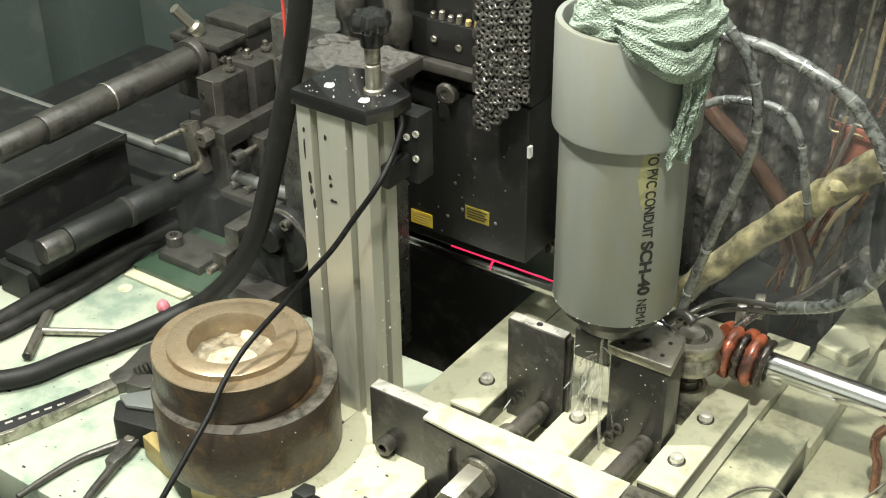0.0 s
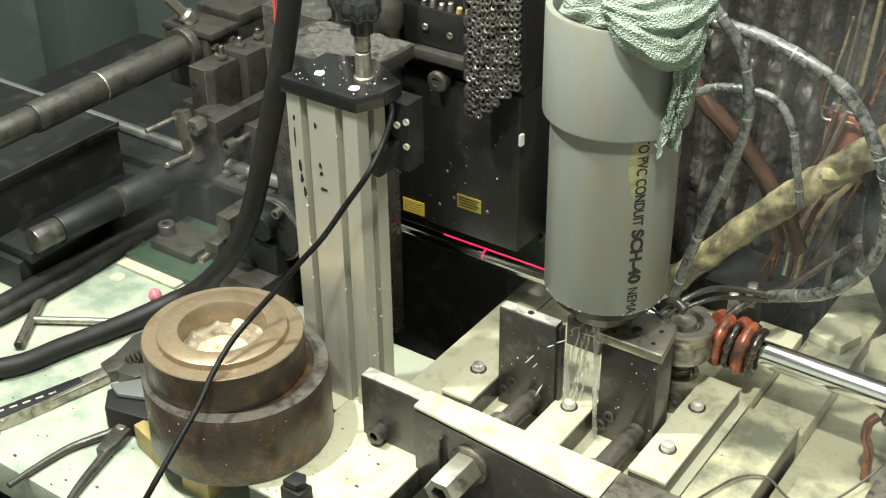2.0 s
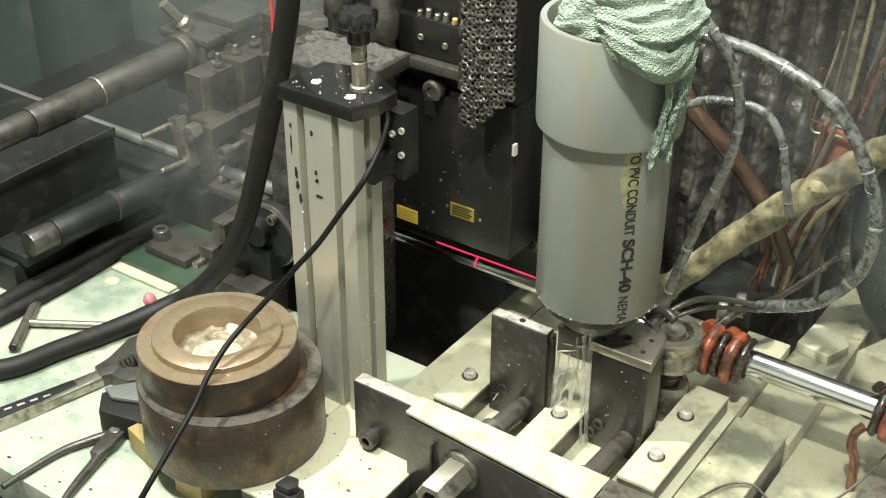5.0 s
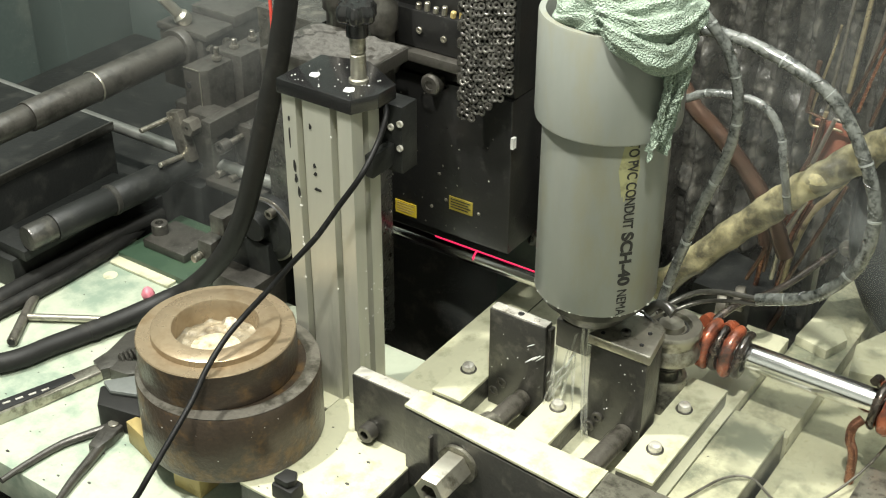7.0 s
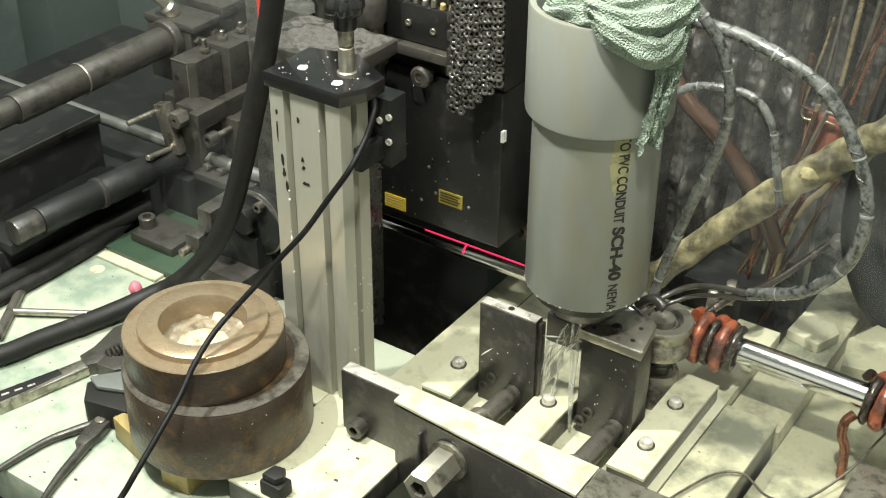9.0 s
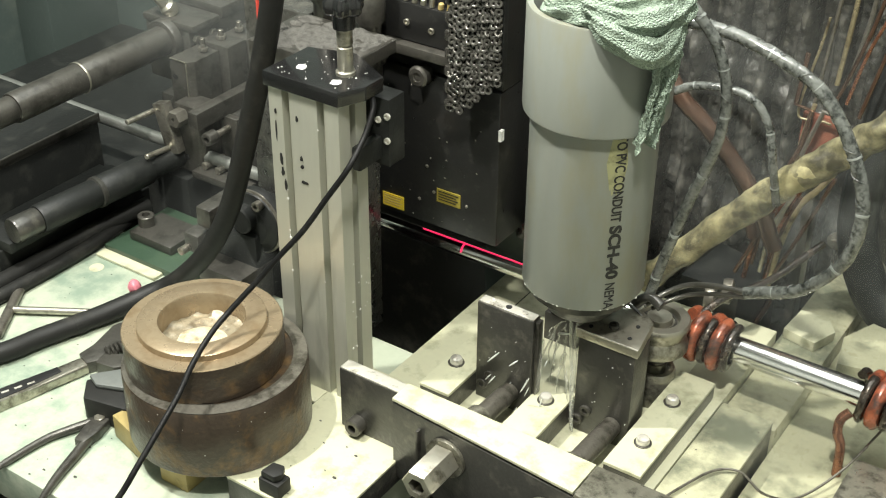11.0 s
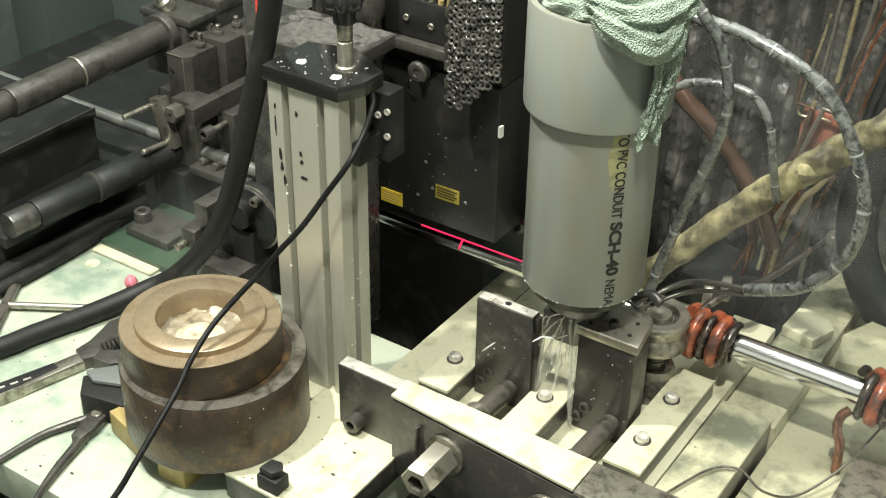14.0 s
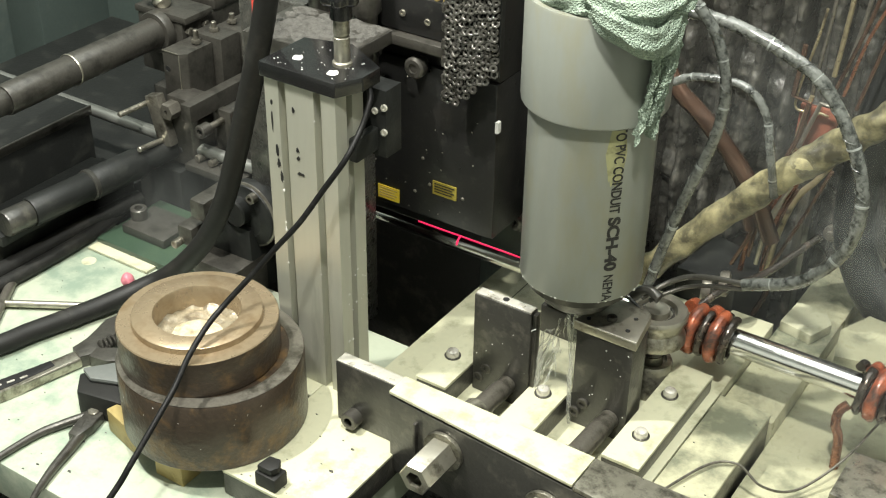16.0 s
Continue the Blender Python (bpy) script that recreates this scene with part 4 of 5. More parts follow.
part("end_flange", lathe([(0.0, 0), (0.026, 0), (0.027, 0.002), (0.027, 0.012), (0.0, 0.014)], (-0.519, 0.286, 0.162), (-0.519, 9, 0.162), 48), OILED, r1)
r2 = thing("ram_cylinder", "black oily stepped ram cylinder on the slide", "cylinder", (-0.465, 0.08, 0.02), "ram cylinders")
AX, AD = Vector((-0.4747, -0.0174, 0.043)), Vector((0.018, 0.18, 0.0)).normalized()
for name_, f0, f1, rad in (("nose", 0.0, 0.0345, 0.0158), ("sleeve", 0.035, 0.1215, 0.0178), ("barrel", 0.122, 0.196, 0.0192)):
    part(name_, lathe([(0, 0), (rad * 0.94, 0), (rad, 0.002), (rad, f1 - f0 - 0.001), (rad * 0.97, f1 - f0), (0, f1 - f0)], AX + AD * f0, AX + AD * 9, 56), DEEPBLACK if name_ != "nose" else BLACK, r2)
part("shoulder_ring", lathe([(0.0178, 0), (0.0198, 0.001), (0.0198, 0.006), (0.0192, 0.007)], AX + AD * 0.117, AX + AD * 9, 56), BLACK, r2)
part("shaft", lathe([(0, 0), (0.0155, 0), (0.0155, 0.085), (0, 0.085)], AX + AD * 0.1965, AX + AD * 9, 40), DEEPBLACK, r2)
part("shaft_block", box(-0.5, -0.425, 0.215, 0.255, -0.29, 0.02, 0.003), DEEPBLACK, r2)
sr = thing("slide_rail", "black steel slide rail under the cylinder", "slide rail", (-0.51, 0.13, -0.0298))
part("rail_base", box(-0.55, -0.494, -0.03, 0.2, -0.0298, 0.012, 0.003), DEEPBLACK, sr)
part("rail_cap", box(-0.54, -0.478, -0.022, 0.175, 0.0124, 0.0262, 0.002), DEEPBLACK, sr)
solo("slide_tube", tube([(-0.4865, -0.0915, -0.019), (-0.4836, -0.0616, -0.018), (-0.4819, 0.0214, -0.018), (-0.4755, 0.0979, -0.014), (-0.4618, 0.1776, -0.01)], 0.0105), RUBBER, "black rubber hose along the slide rail", "hose")
solo("slide_tube", tube([(-0.4707, -0.1045, -0.021), (-0.4661, -0.0765, -0.021), (-0.4617, 0.0031, -0.021), (-0.4617, 0.0839, -0.021), (-0.4703, 0.1494, -0.021)], 0.0085), RUBBER, "black rubber hose along the slide rail", "hose")

hb = thing("ram_housing", "dark cast steel ram housing with a bolted cover", "housing", (-0.5, 0.36, 0.1))
part("housing_body", box(-0.56, -0.482, 0.3, 0.42, 0.1, 0.178, 0.004), OILED, hb)
part("cover_plate", box(-0.562, -0.473, 0.298, 0.35, 0.1782, 0.188, 0.003), OILED, hb)
part("cover_plate", box(-0.556, -0.478, 0.358, 0.42, 0.1782, 0.194, 0.003), OILED, hb)
for y in (0.31, 0.34):
    part("cover_bolt", rod((-0.482, y, 0.165), (-0.476, y, 0.165), 0.006, n=6), STEEL, hb)
part("bright_fitting", lathe([(0, 0), (0.009, 0), (0.011, 0.003), (0.011, 0.014), (0.007, 0.018), (0.007, 0.05), (0, 0.05)], (-0.525, 0.318, 0.188), (-0.56, 0.25, 0.29), 24), BRIGHT, hb, "bright chrome fitting")

jaw = thing("bar_clamp", "oily grey steel clamp block with three top studs and a lever", "clamp", (-0.42, 0.3, 0.0))
part("jaw_block", prism([(-0.468, 0.248), (-0.44, 0.248), (-0.432, 0.256), (-0.432, 0.3), (-0.468, 0.3)], 0.105, 0.166, 0.002), OILED, jaw)
part("jaw_block", box(-0.466, -0.418, 0.301, 0.335, 0.1, 0.172, 0.002), OILED, jaw)
part("jaw_block", box(-0.46, -0.4, 0.337, 0.45, 0.09, 0.17, 0.003), OILED, jaw)
# narrow bright strips along the jaw's front edges
part("bright_edge", box(-0.467, -0.441, 0.2472, 0.2482, 0.1648, 0.1664, 0.0003), BRIGHT, jaw)
part("bright_edge", box(-0.4405, -0.4392, 0.2474, 0.2486, 0.112, 0.164, 0.0003), BRIGHT, jaw)
# black disc in place of a shaded screw hole
part("screw_hole_disc", rod((-0.46, 0.2485, 0.142), (-0.46, 0.2476, 0.142), 0.0042, n=16), MARKSHADE, jaw)
for k, y in enumerate((0.285, 0.318, 0.352)):
    s = part("stud", rod((-0.444, y, 0.165), (-0.444, y, 0.185), 0.0035, n=16), STEEL, jaw)
    part("stud_nut", hex_bar((-0.444, y, 0.168 + 0.004 * (k > 0)), (-0.444, y, 1), 0.0068, 0.0036, 0.005), STEEL, s)
part("jaw_base", box(-0.505, -0.34, 0.262, 0.45, -0.29, 0.104, 0.003), BLACK, jaw)
lever = part("lever_arm", box(-0.402, -0.386, 0.205, 0.32, 0.104, 0.127, 0.002), OILED, jaw)
part("lever_link", box(-0.462, -0.44, 0.212, 0.226, 0.052, 0.12, 0.0025, turn=Matrix.Translation((-0.451, 0.22, 0.086)) @ pose(0, 0, 0, 0, -15, 0) @ Matrix.Translation((0.451, -0.22, -0.086))), STEEL, jaw)
part("pivot_bolt", hex_bar((-0.432, 0.227, 0.105), (-0.432, -1, 0.105), 0.0115, 0.003, 0.018), STEEL, jaw)
part("link_knuckle", prism([(-0.446, 0.227), (-0.41, 0.227), (-0.404, 0.233), (-0.404, 0.261), (-0.446, 0.261)], 0.026, 0.119, 0.002), OILED, jaw)
# second screw hole, its shade likewise a black disc
part("screw_hole_disc", rod((-0.433, 0.2275, 0.046), (-0.433, 0.2262, 0.046), 0.0045, n=16), MARKSHADE, jaw)
part("link_pin", rod((-0.472, 0.219, 0.104), (-0.474, 0.172, 0.105), 0.0036, n=16), BRIGHT, jaw)
part("link_pin", rod((-0.449, 0.213, 0.06), (-0.4445, 0.17, 0.067), 0.0036, n=16), BRIGHT, jaw)
clamp_screw = part("clamp_screw", rod((-0.38, 0.225, 0.092), (-0.38, 0.29, 0.092), 0.0042, n=16), STEEL, jaw)
part("screw_head", socket_head((-0.38, 0.226, 0.092), (-0.38, -1, 0.092), 0.0085, 0.015), OILED, clamp_screw)
part("screw_lug", box(-0.392, -0.366, 0.252, 0.262, 0.04, 0.106, 0.002), OILED, jaw)
shelf = part("shelf", box(-0.412, -0.325, 0.212, 0.2615, 0.03, 0.0395, 0.0015), OILED, jaw)
for x in (-0.4, -0.378, -0.358):
    part("shelf_pin", rod((x, 0.222, 0.0445), (x + 0.004, 0.256, 0.0445), 0.005, n=14), STEEL, shelf)

mo = thing("drive_unit", "dark steel drive unit with square jaws and a round flange", "drive unit", (-0.3, 0.15, -0.03))
part("unit_body", box(-0.288, -0.216, 0.11, 0.24, -0.0298, 0.06, 0.004), DEEPBLACK, mo)
part("unit_foot", box(-0.278, -0.215, 0.078, 0.135, -0.0298, 0.02, 0.003), OILED, mo)
for x, z, y in ((-0.266, 0.083, 0.082), (-0.283, 0.047, 0.076)):
    part("square_jaw", box(x - 0.011, x + 0.011, y, y + 0.06, z - 0.0125, z + 0.0125, 0.004), OILED, mo)
part("jaw_screw", rod((-0.289, 0.0765, 0.04), (-0.289, 0.064, 0.04), 0.005, n=12), BRIGHT, mo)
part("flange", lathe([(0, 0), (0.024, 0), (0.0265, 0.003), (0.036, 0.005), (0.039, 0.009), (0.039, 0.02), (0, 0.022)], (-0.229, 0.118, 0.07), (-0.2, 1, 0.07), 56), DEEPBLACK, mo)
part("flange_rim", lathe([(0.0372, 0), (0.0396, 0.0012), (0.0396, 0.003), (0.0372, 0.004)], (-0.229, 0.1245, 0.07), (-0.2, 1, 0.07), 56, closed=True), STEEL, mo, "bright worn rim")
part("flange_cap", lathe([(0, 0), (0.015, 0), (0.017, 0.002), (0.017, 0.012), (0, 0.012)], (-0.236, 0.107, 0.078), (-0.2, 1, 0.078), 32), DEEPBLACK, mo)
for x, z in ((-0.214, 0.1), (-0.236, 0.0), (-0.222, 0.012)):
    part("unit_bolt", socket_head((x, 0.12 if z > 0.03 else 0.078, z), (x, -1, z), 0.0058, 0.008), STEEL, mo)
part("unit_column", box(-0.29, -0.2, 0.2, 0.29, -0.0298, 0.3, 0.003), GRIMY, mo)
step = thing("step_plate", "dark steel step plate with a socket screw on the table", "plate", (-0.4, 0.16, -0.03))
part("step_body", box(-0.432, -0.362, 0.116, 0.172, -0.0198, -0.008, 0.002), OILED, step)
part("cap_screw", socket_head((-0.425, 0.14, -0.008), (-0.425, 0.14, 1), 0.0105, 0.014), OILED, step)
# ledge green is lowered so that its colour carries the shadow on it
GREENLEDGE = material("green machine paint darkened for shade", (0.036, 0.064, 0.04), (0.026, 0.048, 0.03), 0.34, grime=(0.04, 0.07, 0.04), amount=0.6, coarse=24, bump=0.06, coat=0.3)
solo("green_ledge", box(-0.45, -0.31, 0.09, 0.2, -0.0298, -0.02, 0.0015), GREENLEDGE, "green painted raised ledge at the back of the table", "ledge", kind="structure")
solo("backing_column", box(-0.33, -0.18, 0.42, 0.5, -0.29, 0.45, 0.004), GRIMY, "oily dark machine column behind the post", "machine column")
rough_top = thing("dirty_bracket", "dirty grey bracket top behind the post", "bracket", (-0.13, 0.12, 0.3))
part("bracket_top", box(-0.18, -0.06, 0.085, 0.17, 0.302, 0.318, 0.003), OILED, rough_top)
part("bracket_leg", box(-0.16, -0.08, 0.12, 0.165, -0.0295, 0.3015, 0.002), GRIMY, rough_top)
crust = bmesh.new()
crows = []
for i in range(60):
    col_ = []
    for j in range(44):
        x, y = -0.18 + 0.12 * i / 59, 0.085 + 0.085 * j / 43
        rim_ = min(1.0, i / 4, (59 - i) / 4, j / 4, (43 - j) / 4)
        h_ = 0.003 + 0.004 * noise.noise(Vector((x * 45, y * 45, 1))) + 0.003 * noise.noise(Vector((x * 130, y * 130, 5))) + 0.0015 * noise.noise(Vector((x * 400, y * 400, 8)))
        col_.append(crust.verts.new((x, y, 0.3165 + rim_ * max(0.0, h_))))
    crows.append(col_)
for p, q in zip(crows, crows[1:]):
    for j in range(43):
        crust.faces.new((p[j], q[j], q[j + 1], p[j + 1]))
SWARF = material("caked grey swarf", (0.09, 0.087, 0.076), (0.045, 0.043, 0.038), 0.85, grime=(0.035, 0.033, 0.028), amount=0.6, coarse=110, fine=400, bump=0.6)
part("swarf_crust", crust, SWARF, rough_top, "caked grey swarf and grease")
for x, y, h in ((-0.175, 0.2, 0.44), (-0.13, 0.22, 0.46), (-0.1, 0.18, 0.4)):
    solo("upright_conduit", lathe([(0.012, 0), (0.012, 0.12), (0.016, 0.125), (0.016, 0.15), (0.012, 0.155), (0.012, h - 0.1), (0, h - 0.1)], (x, y, 0.2), (x, y, 9), 24), OILED, "oily dark steel upright tube behind the post", "tube", "upright tubes")

# ---- hoses and cables ----
hose = thing("black_hose", "thick black rubber hose on the table rising beside the post", "hose", (-0.3, 0.0, -0.03))
part("hose_tube", tube([(-0.46, -0.22, -0.0185), (-0.382, -0.144, -0.0185), (-0.36, -0.085, -0.0185), (-0.336, -0.02, -0.017), (-0.312, 0.03, -0.008), (-0.285, 0.05, 0.01), (-0.232, 0.05, 0.067), (-0.194, 0.05, 0.131), (-0.168, 0.05, 0.2), (-0.146, 0.05, 0.269), (-0.126, 0.05, 0.333), (-0.11, 0.05, 0.4), (-0.1, 0.05, 0.48)], 0.0112, n=20), RUBBER, hose)
part("tape_band", tube([(-0.347, -0.05, -0.0183), (-0.3435, -0.041, -0.018)], 0.0117, n=20, sharp=True), RUBBER, hose, "black tape band")
solo("thin_cable", tube([(0.012, 0.034, 0.325), (0.0184, 0.026, 0.3188), (0.0205, 0.01, 0.2995), (0.0214, -0.015, 0.28), (0.0066, -0.03, 0.2507), (-0.0088, -0.045, 0.2206), (-0.0243, -0.06, 0.197), (-0.0404, -0.075, 0.1715), (-0.0548, -0.1, 0.1462), (-0.056, -0.125, 0.135), (-0.0515, -0.155, 0.1219), (-0.0414, -0.185, 0.1109), (-0.0369, -0.22, 0.0924), (-0.0354, -0.25, 0.0733), (-0.0372, -0.265, 0.0598), (-0.0419, -0.3, 0.034)], 0.0027, n=14), CABLE, "thin black cable drooping from the bracket across the ring", "cable")
solo("pink_bead", tube([(-0.332, 0.02, -0.004), (-0.328, 0.026, -0.001), (-0.324, 0.03, 0.001)], lambda t: 0.004 + 0.005 * math.sin(t * math.pi), n=18), PINKBEAD, "pink plastic bead tied to the black hose", "bead")
solo("red_wire", tube([(-0.178, 0.1, 0.27), (-0.177, 0.1, 0.34), (-0.179, 0.1, 0.45)], 0.0018, n=10), REDWIRE, "thin red wire beside the black hose", "wire")


def wet_hose(points, r, label, bands, seed):
    h = thing("water_hose", label, "hose", points[-1], "cloudy water hoses")
    part("hose_tube", tube(points, r, n=18, steps=12, wobble=0.14, seed=seed), CLEARHOSE, h)
    path = spline(points, 12)
    turns, side = [], Vector((0, 1, 0))
    for i in range(len(path) - 1):
        d = (path[i + 1] - path[i]).normalized()
        u_ = d.cross(side).normalized()
        for j in range(3):
            q = path[i].lerp(path[i + 1], j / 3)
            far = sum((path[m + 1] - path[m]).length for m in range(i)) + j / 3 * (path[i + 1] - path[i]).length
            w_ = far / 0.026 * math.tau
            turns.append(q + (u_ * math.cos(w_) + side * math.sin(w_)) * r * 0.955)
    part("tape_spiral", tube(turns, r * 0.12, n=8, steps=2, wobble=0.6, seed=seed), CLEARHOSE, h, "spiral of clear tape")
    rnd = random.Random(seed)
    for k in range(bands // 2):
        i = min(len(path) - 3, int((k + 0.5) / (bands // 2) * len(path)) + rnd.randint(-1, 1))
        part("tape_wrap", tube([path[i], path[i].lerp(path[i + 1], rnd.uniform(0.2, 0.7))], r * rnd.uniform(1.04, 1.1), n=18, steps=2, wobble=0.1, seed=k), TAPE, h, "clear tape wrap")
    return h


wet_hose([(0.17, 0.21, 0.375), (0.224, 0.2, 0.393), (0.268, 0.2, 0.393), (0.316, 0.2, 0.381), (0.359, 0.2, 0.359), (0.391, 0.2, 0.315), (0.409, 0.2, 0.266), (0.404, 0.2, 0.213), (0.37, 0.2, 0.167), (0.319, 0.2, 0.144)], 0.006, "cloudy grey water hose looping in a wide arc, taped", 16, 1)
solo("hose_tail", tube([(0.321, 0.2, 0.145), (0.29, 0.2, 0.14), (0.263, 0.2, 0.131), (0.245, 0.19, 0.121), (0.232, 0.17, 0.112)], 0.0028, n=14), OILED, "dull metal pipe end of the water hose", "pipe")
solo("hose_tail", tube([(0.321, 0.2, 0.139), (0.29, 0.2, 0.131), (0.266, 0.2, 0.121), (0.25, 0.19, 0.114), (0.238, 0.175, 0.108)], 0.0022, n=14), OILED, "dull metal pipe end of the water hose", "pipe")
wet_hose([(0.225, 0.18, 0.45), (0.237, 0.18, 0.423), (0.267, 0.18, 0.389), (0.282, 0.18, 0.346), (0.279, 0.18, 0.296), (0.26, 0.18, 0.232), (0.244, 0.18, 0.171), (0.233, 0.175, 0.118)], 0.005, "cloudy grey water hose hanging down to the roller block", 14, 2)
wet_hose([(0.15, 0.29, 0.26), (0.181, 0.3, 0.275), (0.21, 0.3, 0.289), (0.256, 0.3, 0.292), (0.282, 0.3, 0.27), (0.294, 0.3, 0.225), (0.3, 0.31, 0.18)], 0.0042, "thin cloudy water hose curving behind the pipe", 10, 3)
solo("hose_fitting", tube([(0.222, 0.168, 0.112), (0.236, 0.172, 0.122), (0.25, 0.17, 0.118)], 0.0055, wobble=0.4), BLACK, "black hose fitting on the roller block", "fitting")
solo("wire_tie", tube([(0.2, 0.16, 0.112), (0.215, 0.15, 0.122), (0.228, 0.155, 0.116), (0.24, 0.15, 0.113)], 0.0016, n=8), BLACK, "twisted black wire tie round the fittings", "wire")
th = thing("tan_hose", "thick tan cloth-wrapped hose stained with oil", "hose", (0.3, 0.32, 0.03))
part("hose_body", tube([(0.165, 0.33, 0.03), (0.182, 0.32, 0.055), (0.245, 0.32, 0.134), (0.297, 0.32, 0.194), (0.33, 0.32, 0.2285)], 0.0145, n=22, wobble=0.28), TANHOSE, th)
# upper stretch: darker tan for soaked oil and for the shade on it
OILSHADETAN = material("oil-soaked and shade-darkened tan hose", (0.24, 0.22, 0.125), (0.17, 0.155, 0.09), 0.3, grime=(0.05, 0.046, 0.03), amount=0.7, coarse=26, bump=0.4, coat=0.5)
part("oily_shaded_wrap", tube([(0.318, 0.32, 0.2155), (0.35, 0.32, 0.2475), (0.377, 0.32, 0.2745), (0.43, 0.32, 0.324), (0.47, 0.32, 0.361)], 0.0152, n=22, wobble=0.3, seed=3), OILSHADETAN, th, "oil-soaked outer wrap, darkened for shade too")
solo("copper_tube", tube([(0.14, 0.36, 0.28), (0.172, 0.35, 0.246), (0.21, 0.35, 0.216), (0.262, 0.35, 0.162), (0.29, 0.36, 0.1)], 0.0095, n=18, wobble=0.1), COPPER, "dirty brown copper tube", "tube", "copper tubes")
solo("copper_tube", tube([(0.2, 0.37, 0.215), (0.225, 0.37, 0.18), (0.25, 0.37, 0.14), (0.262, 0.37, 0.1)], 0.0065, n=16, wobble=0.1), COPPER, "dirty brown copper tube", "tube", "copper tubes")
brk = thing("orange_bracket", "orange-red painted sheet bracket with bent wire frame", "bracket", (0.3, 0.42, 0.15))
part("bracket_sheet", box(0.278, 0.318, 0.42, 0.426, 0.16, 0.232, 0.001), ORANGEBOX, brk)
part("bracket_stem", box(0.293, 0.303, 0.427, 0.45, -0.03, 0.2, 0.001), BLACK, brk)
part("wire_frame", tube([(0.276, 0.41, 0.3), (0.272, 0.41, 0.243), (0.29, 0.41, 0.24), (0.285, 0.41, 0.2), (0.272, 0.41, 0.16)], 0.0028, sharp=True, n=10), COPPER, brk)
part("wire_frame", tube([(0.288, 0.405, 0.19), (0.303, 0.405, 0.245), (0.325, 0.405, 0.243)], 0.0024, sharp=True, n=10), STEEL, brk)
DULLBRASS = material("dull tinned lead", (0.42, 0.36, 0.22), (0.3, 0.26, 0.17), 0.3, 0.7, grime=(0.12, 0.1, 0.07), amount=0.5, coarse=80, bump=0.1)
for pts_, r_, m_ in (([(0.314, 0.42, 0.39), (0.311, 0.42, 0.33), (0.307, 0.42, 0.27)], 0.0035, DULLBRASS),
                     ([(0.345, 0.42, 0.35), (0.332, 0.42, 0.31), (0.32, 0.42, 0.252)], 0.0024, WARMCOPPER),
                     ([(0.29, 0.415, 0.34), (0.286, 0.415, 0.31), (0.274, 0.415, 0.235), (0.2885, 0.415, 0.226)], 0.002, DULLBRASS),
                     ([(0.291, 0.412, 0.247), (0.285, 0.412, 0.215), (0.281, 0.412, 0.183), (0.272, 0.412, 0.16)], 0.0034, DULLBRASS),
                     ([(0.283, 0.415, 0.182), (0.296, 0.415, 0.225), (0.31, 0.415, 0.228)], 0.002, DULLBRASS),
                     ([(0.335, 0.39, 0.2), (0.318, 0.39, 0.168), (0.3, 0.39, 0.14), (0.287, 0.39, 0.09), (0.28, 0.39, 0.03)], 0.0045, DULLBRASS),
                     ([(0.3, 0.395, 0.175), (0.291, 0.395, 0.14), (0.28, 0.395, 0.095), (0.275, 0.395, 0.02)], 0.0055, WARMCOPPER),
                     ([(0.288, 0.395, 0.165), (0.28, 0.395, 0.13), (0.268, 0.395, 0.09)], 0.0045, WARMCOPPER),
                     ([(0.278, 0.395, 0.15), (0.27, 0.395, 0.12), (0.256, 0.395, 0.085), (0.25, 0.395, 0.02)], 0.004, WARMCOPPER),
                     ([(0.294, 0.39, 0.17), (0.287, 0.39, 0.135), (0.274, 0.39, 0.09)], 0.0018, POLISHED)):
    solo("lead_wire", tube(pts_, r_ * 0.75, n=12, wobble=0.12), m_, "bent bare copper or tinned lead among the hoses", "lead wire", "lead wires")
for k, (a, b, r, m) in enumerate([((0.3, 0.42, 0.4), (0.285, 0.42, 0.2), 0.003, STEEL), ((0.345, 0.43, 0.42), (0.305, 0.43, 0.24), 0.003, COPPER), ((0.322, 0.45, 0.42), (0.31, 0.45, 0.26), 0.0035, STEEL), ((0.375, 0.4, 0.42), (0.34, 0.4, 0.25), 0.003, COPPER),
                                  ((0.262, 0.38, 0.06), (0.285, 0.38, 0.16), 0.003, COPPER), ((0.27, 0.385, 0.05), (0.294, 0.385, 0.155), 0.0035, BRIGHT), ((0.278, 0.39, 0.05), (0.3, 0.39, 0.15), 0.004, COPPER), ((0.283, 0.4, 0.02), (0.27, 0.4, -0.03), 0.005, COPPER),
                                  ((0.248, 0.37, 0.05), (0.265, 0.37, 0.125), 0.0035, COPPER), ((0.29, 0.375, 0.06), (0.335, 0.375, 0.19), 0.003, COPPER)]):
    a, b = Vector(a), Vector(b)
    mid = (a + b) / 2 + Vector((0.006 * math.sin(k), 0, 0.004))
    solo("lead_wire", tube([a, mid, b], r * 0.7, n=10), m, "bent copper and steel lead among the hoses", "lead wire", "lead wires")
solo("big_dark_hose", tube([(0.36, 0.46, 0.3), (0.345, 0.46, 0.12), (0.37, 0.45, 0.04), (0.42, 0.44, 0.0), (0.52, 0.43, -0.01)], 0.022, n=22), DEEPBLACK, "thick dull black hose curving down to the lower bed", "hose")
solo("dark_housing", lathe([(0, 0), (0.11, 0), (0.12, 0.01), (0.12, 0.12), (0, 0.12)], (0.45, 0.52, 0.1), (0.47, 9, 0.1), 56), BLACK, "round black steel housing behind the hoses", "housing")
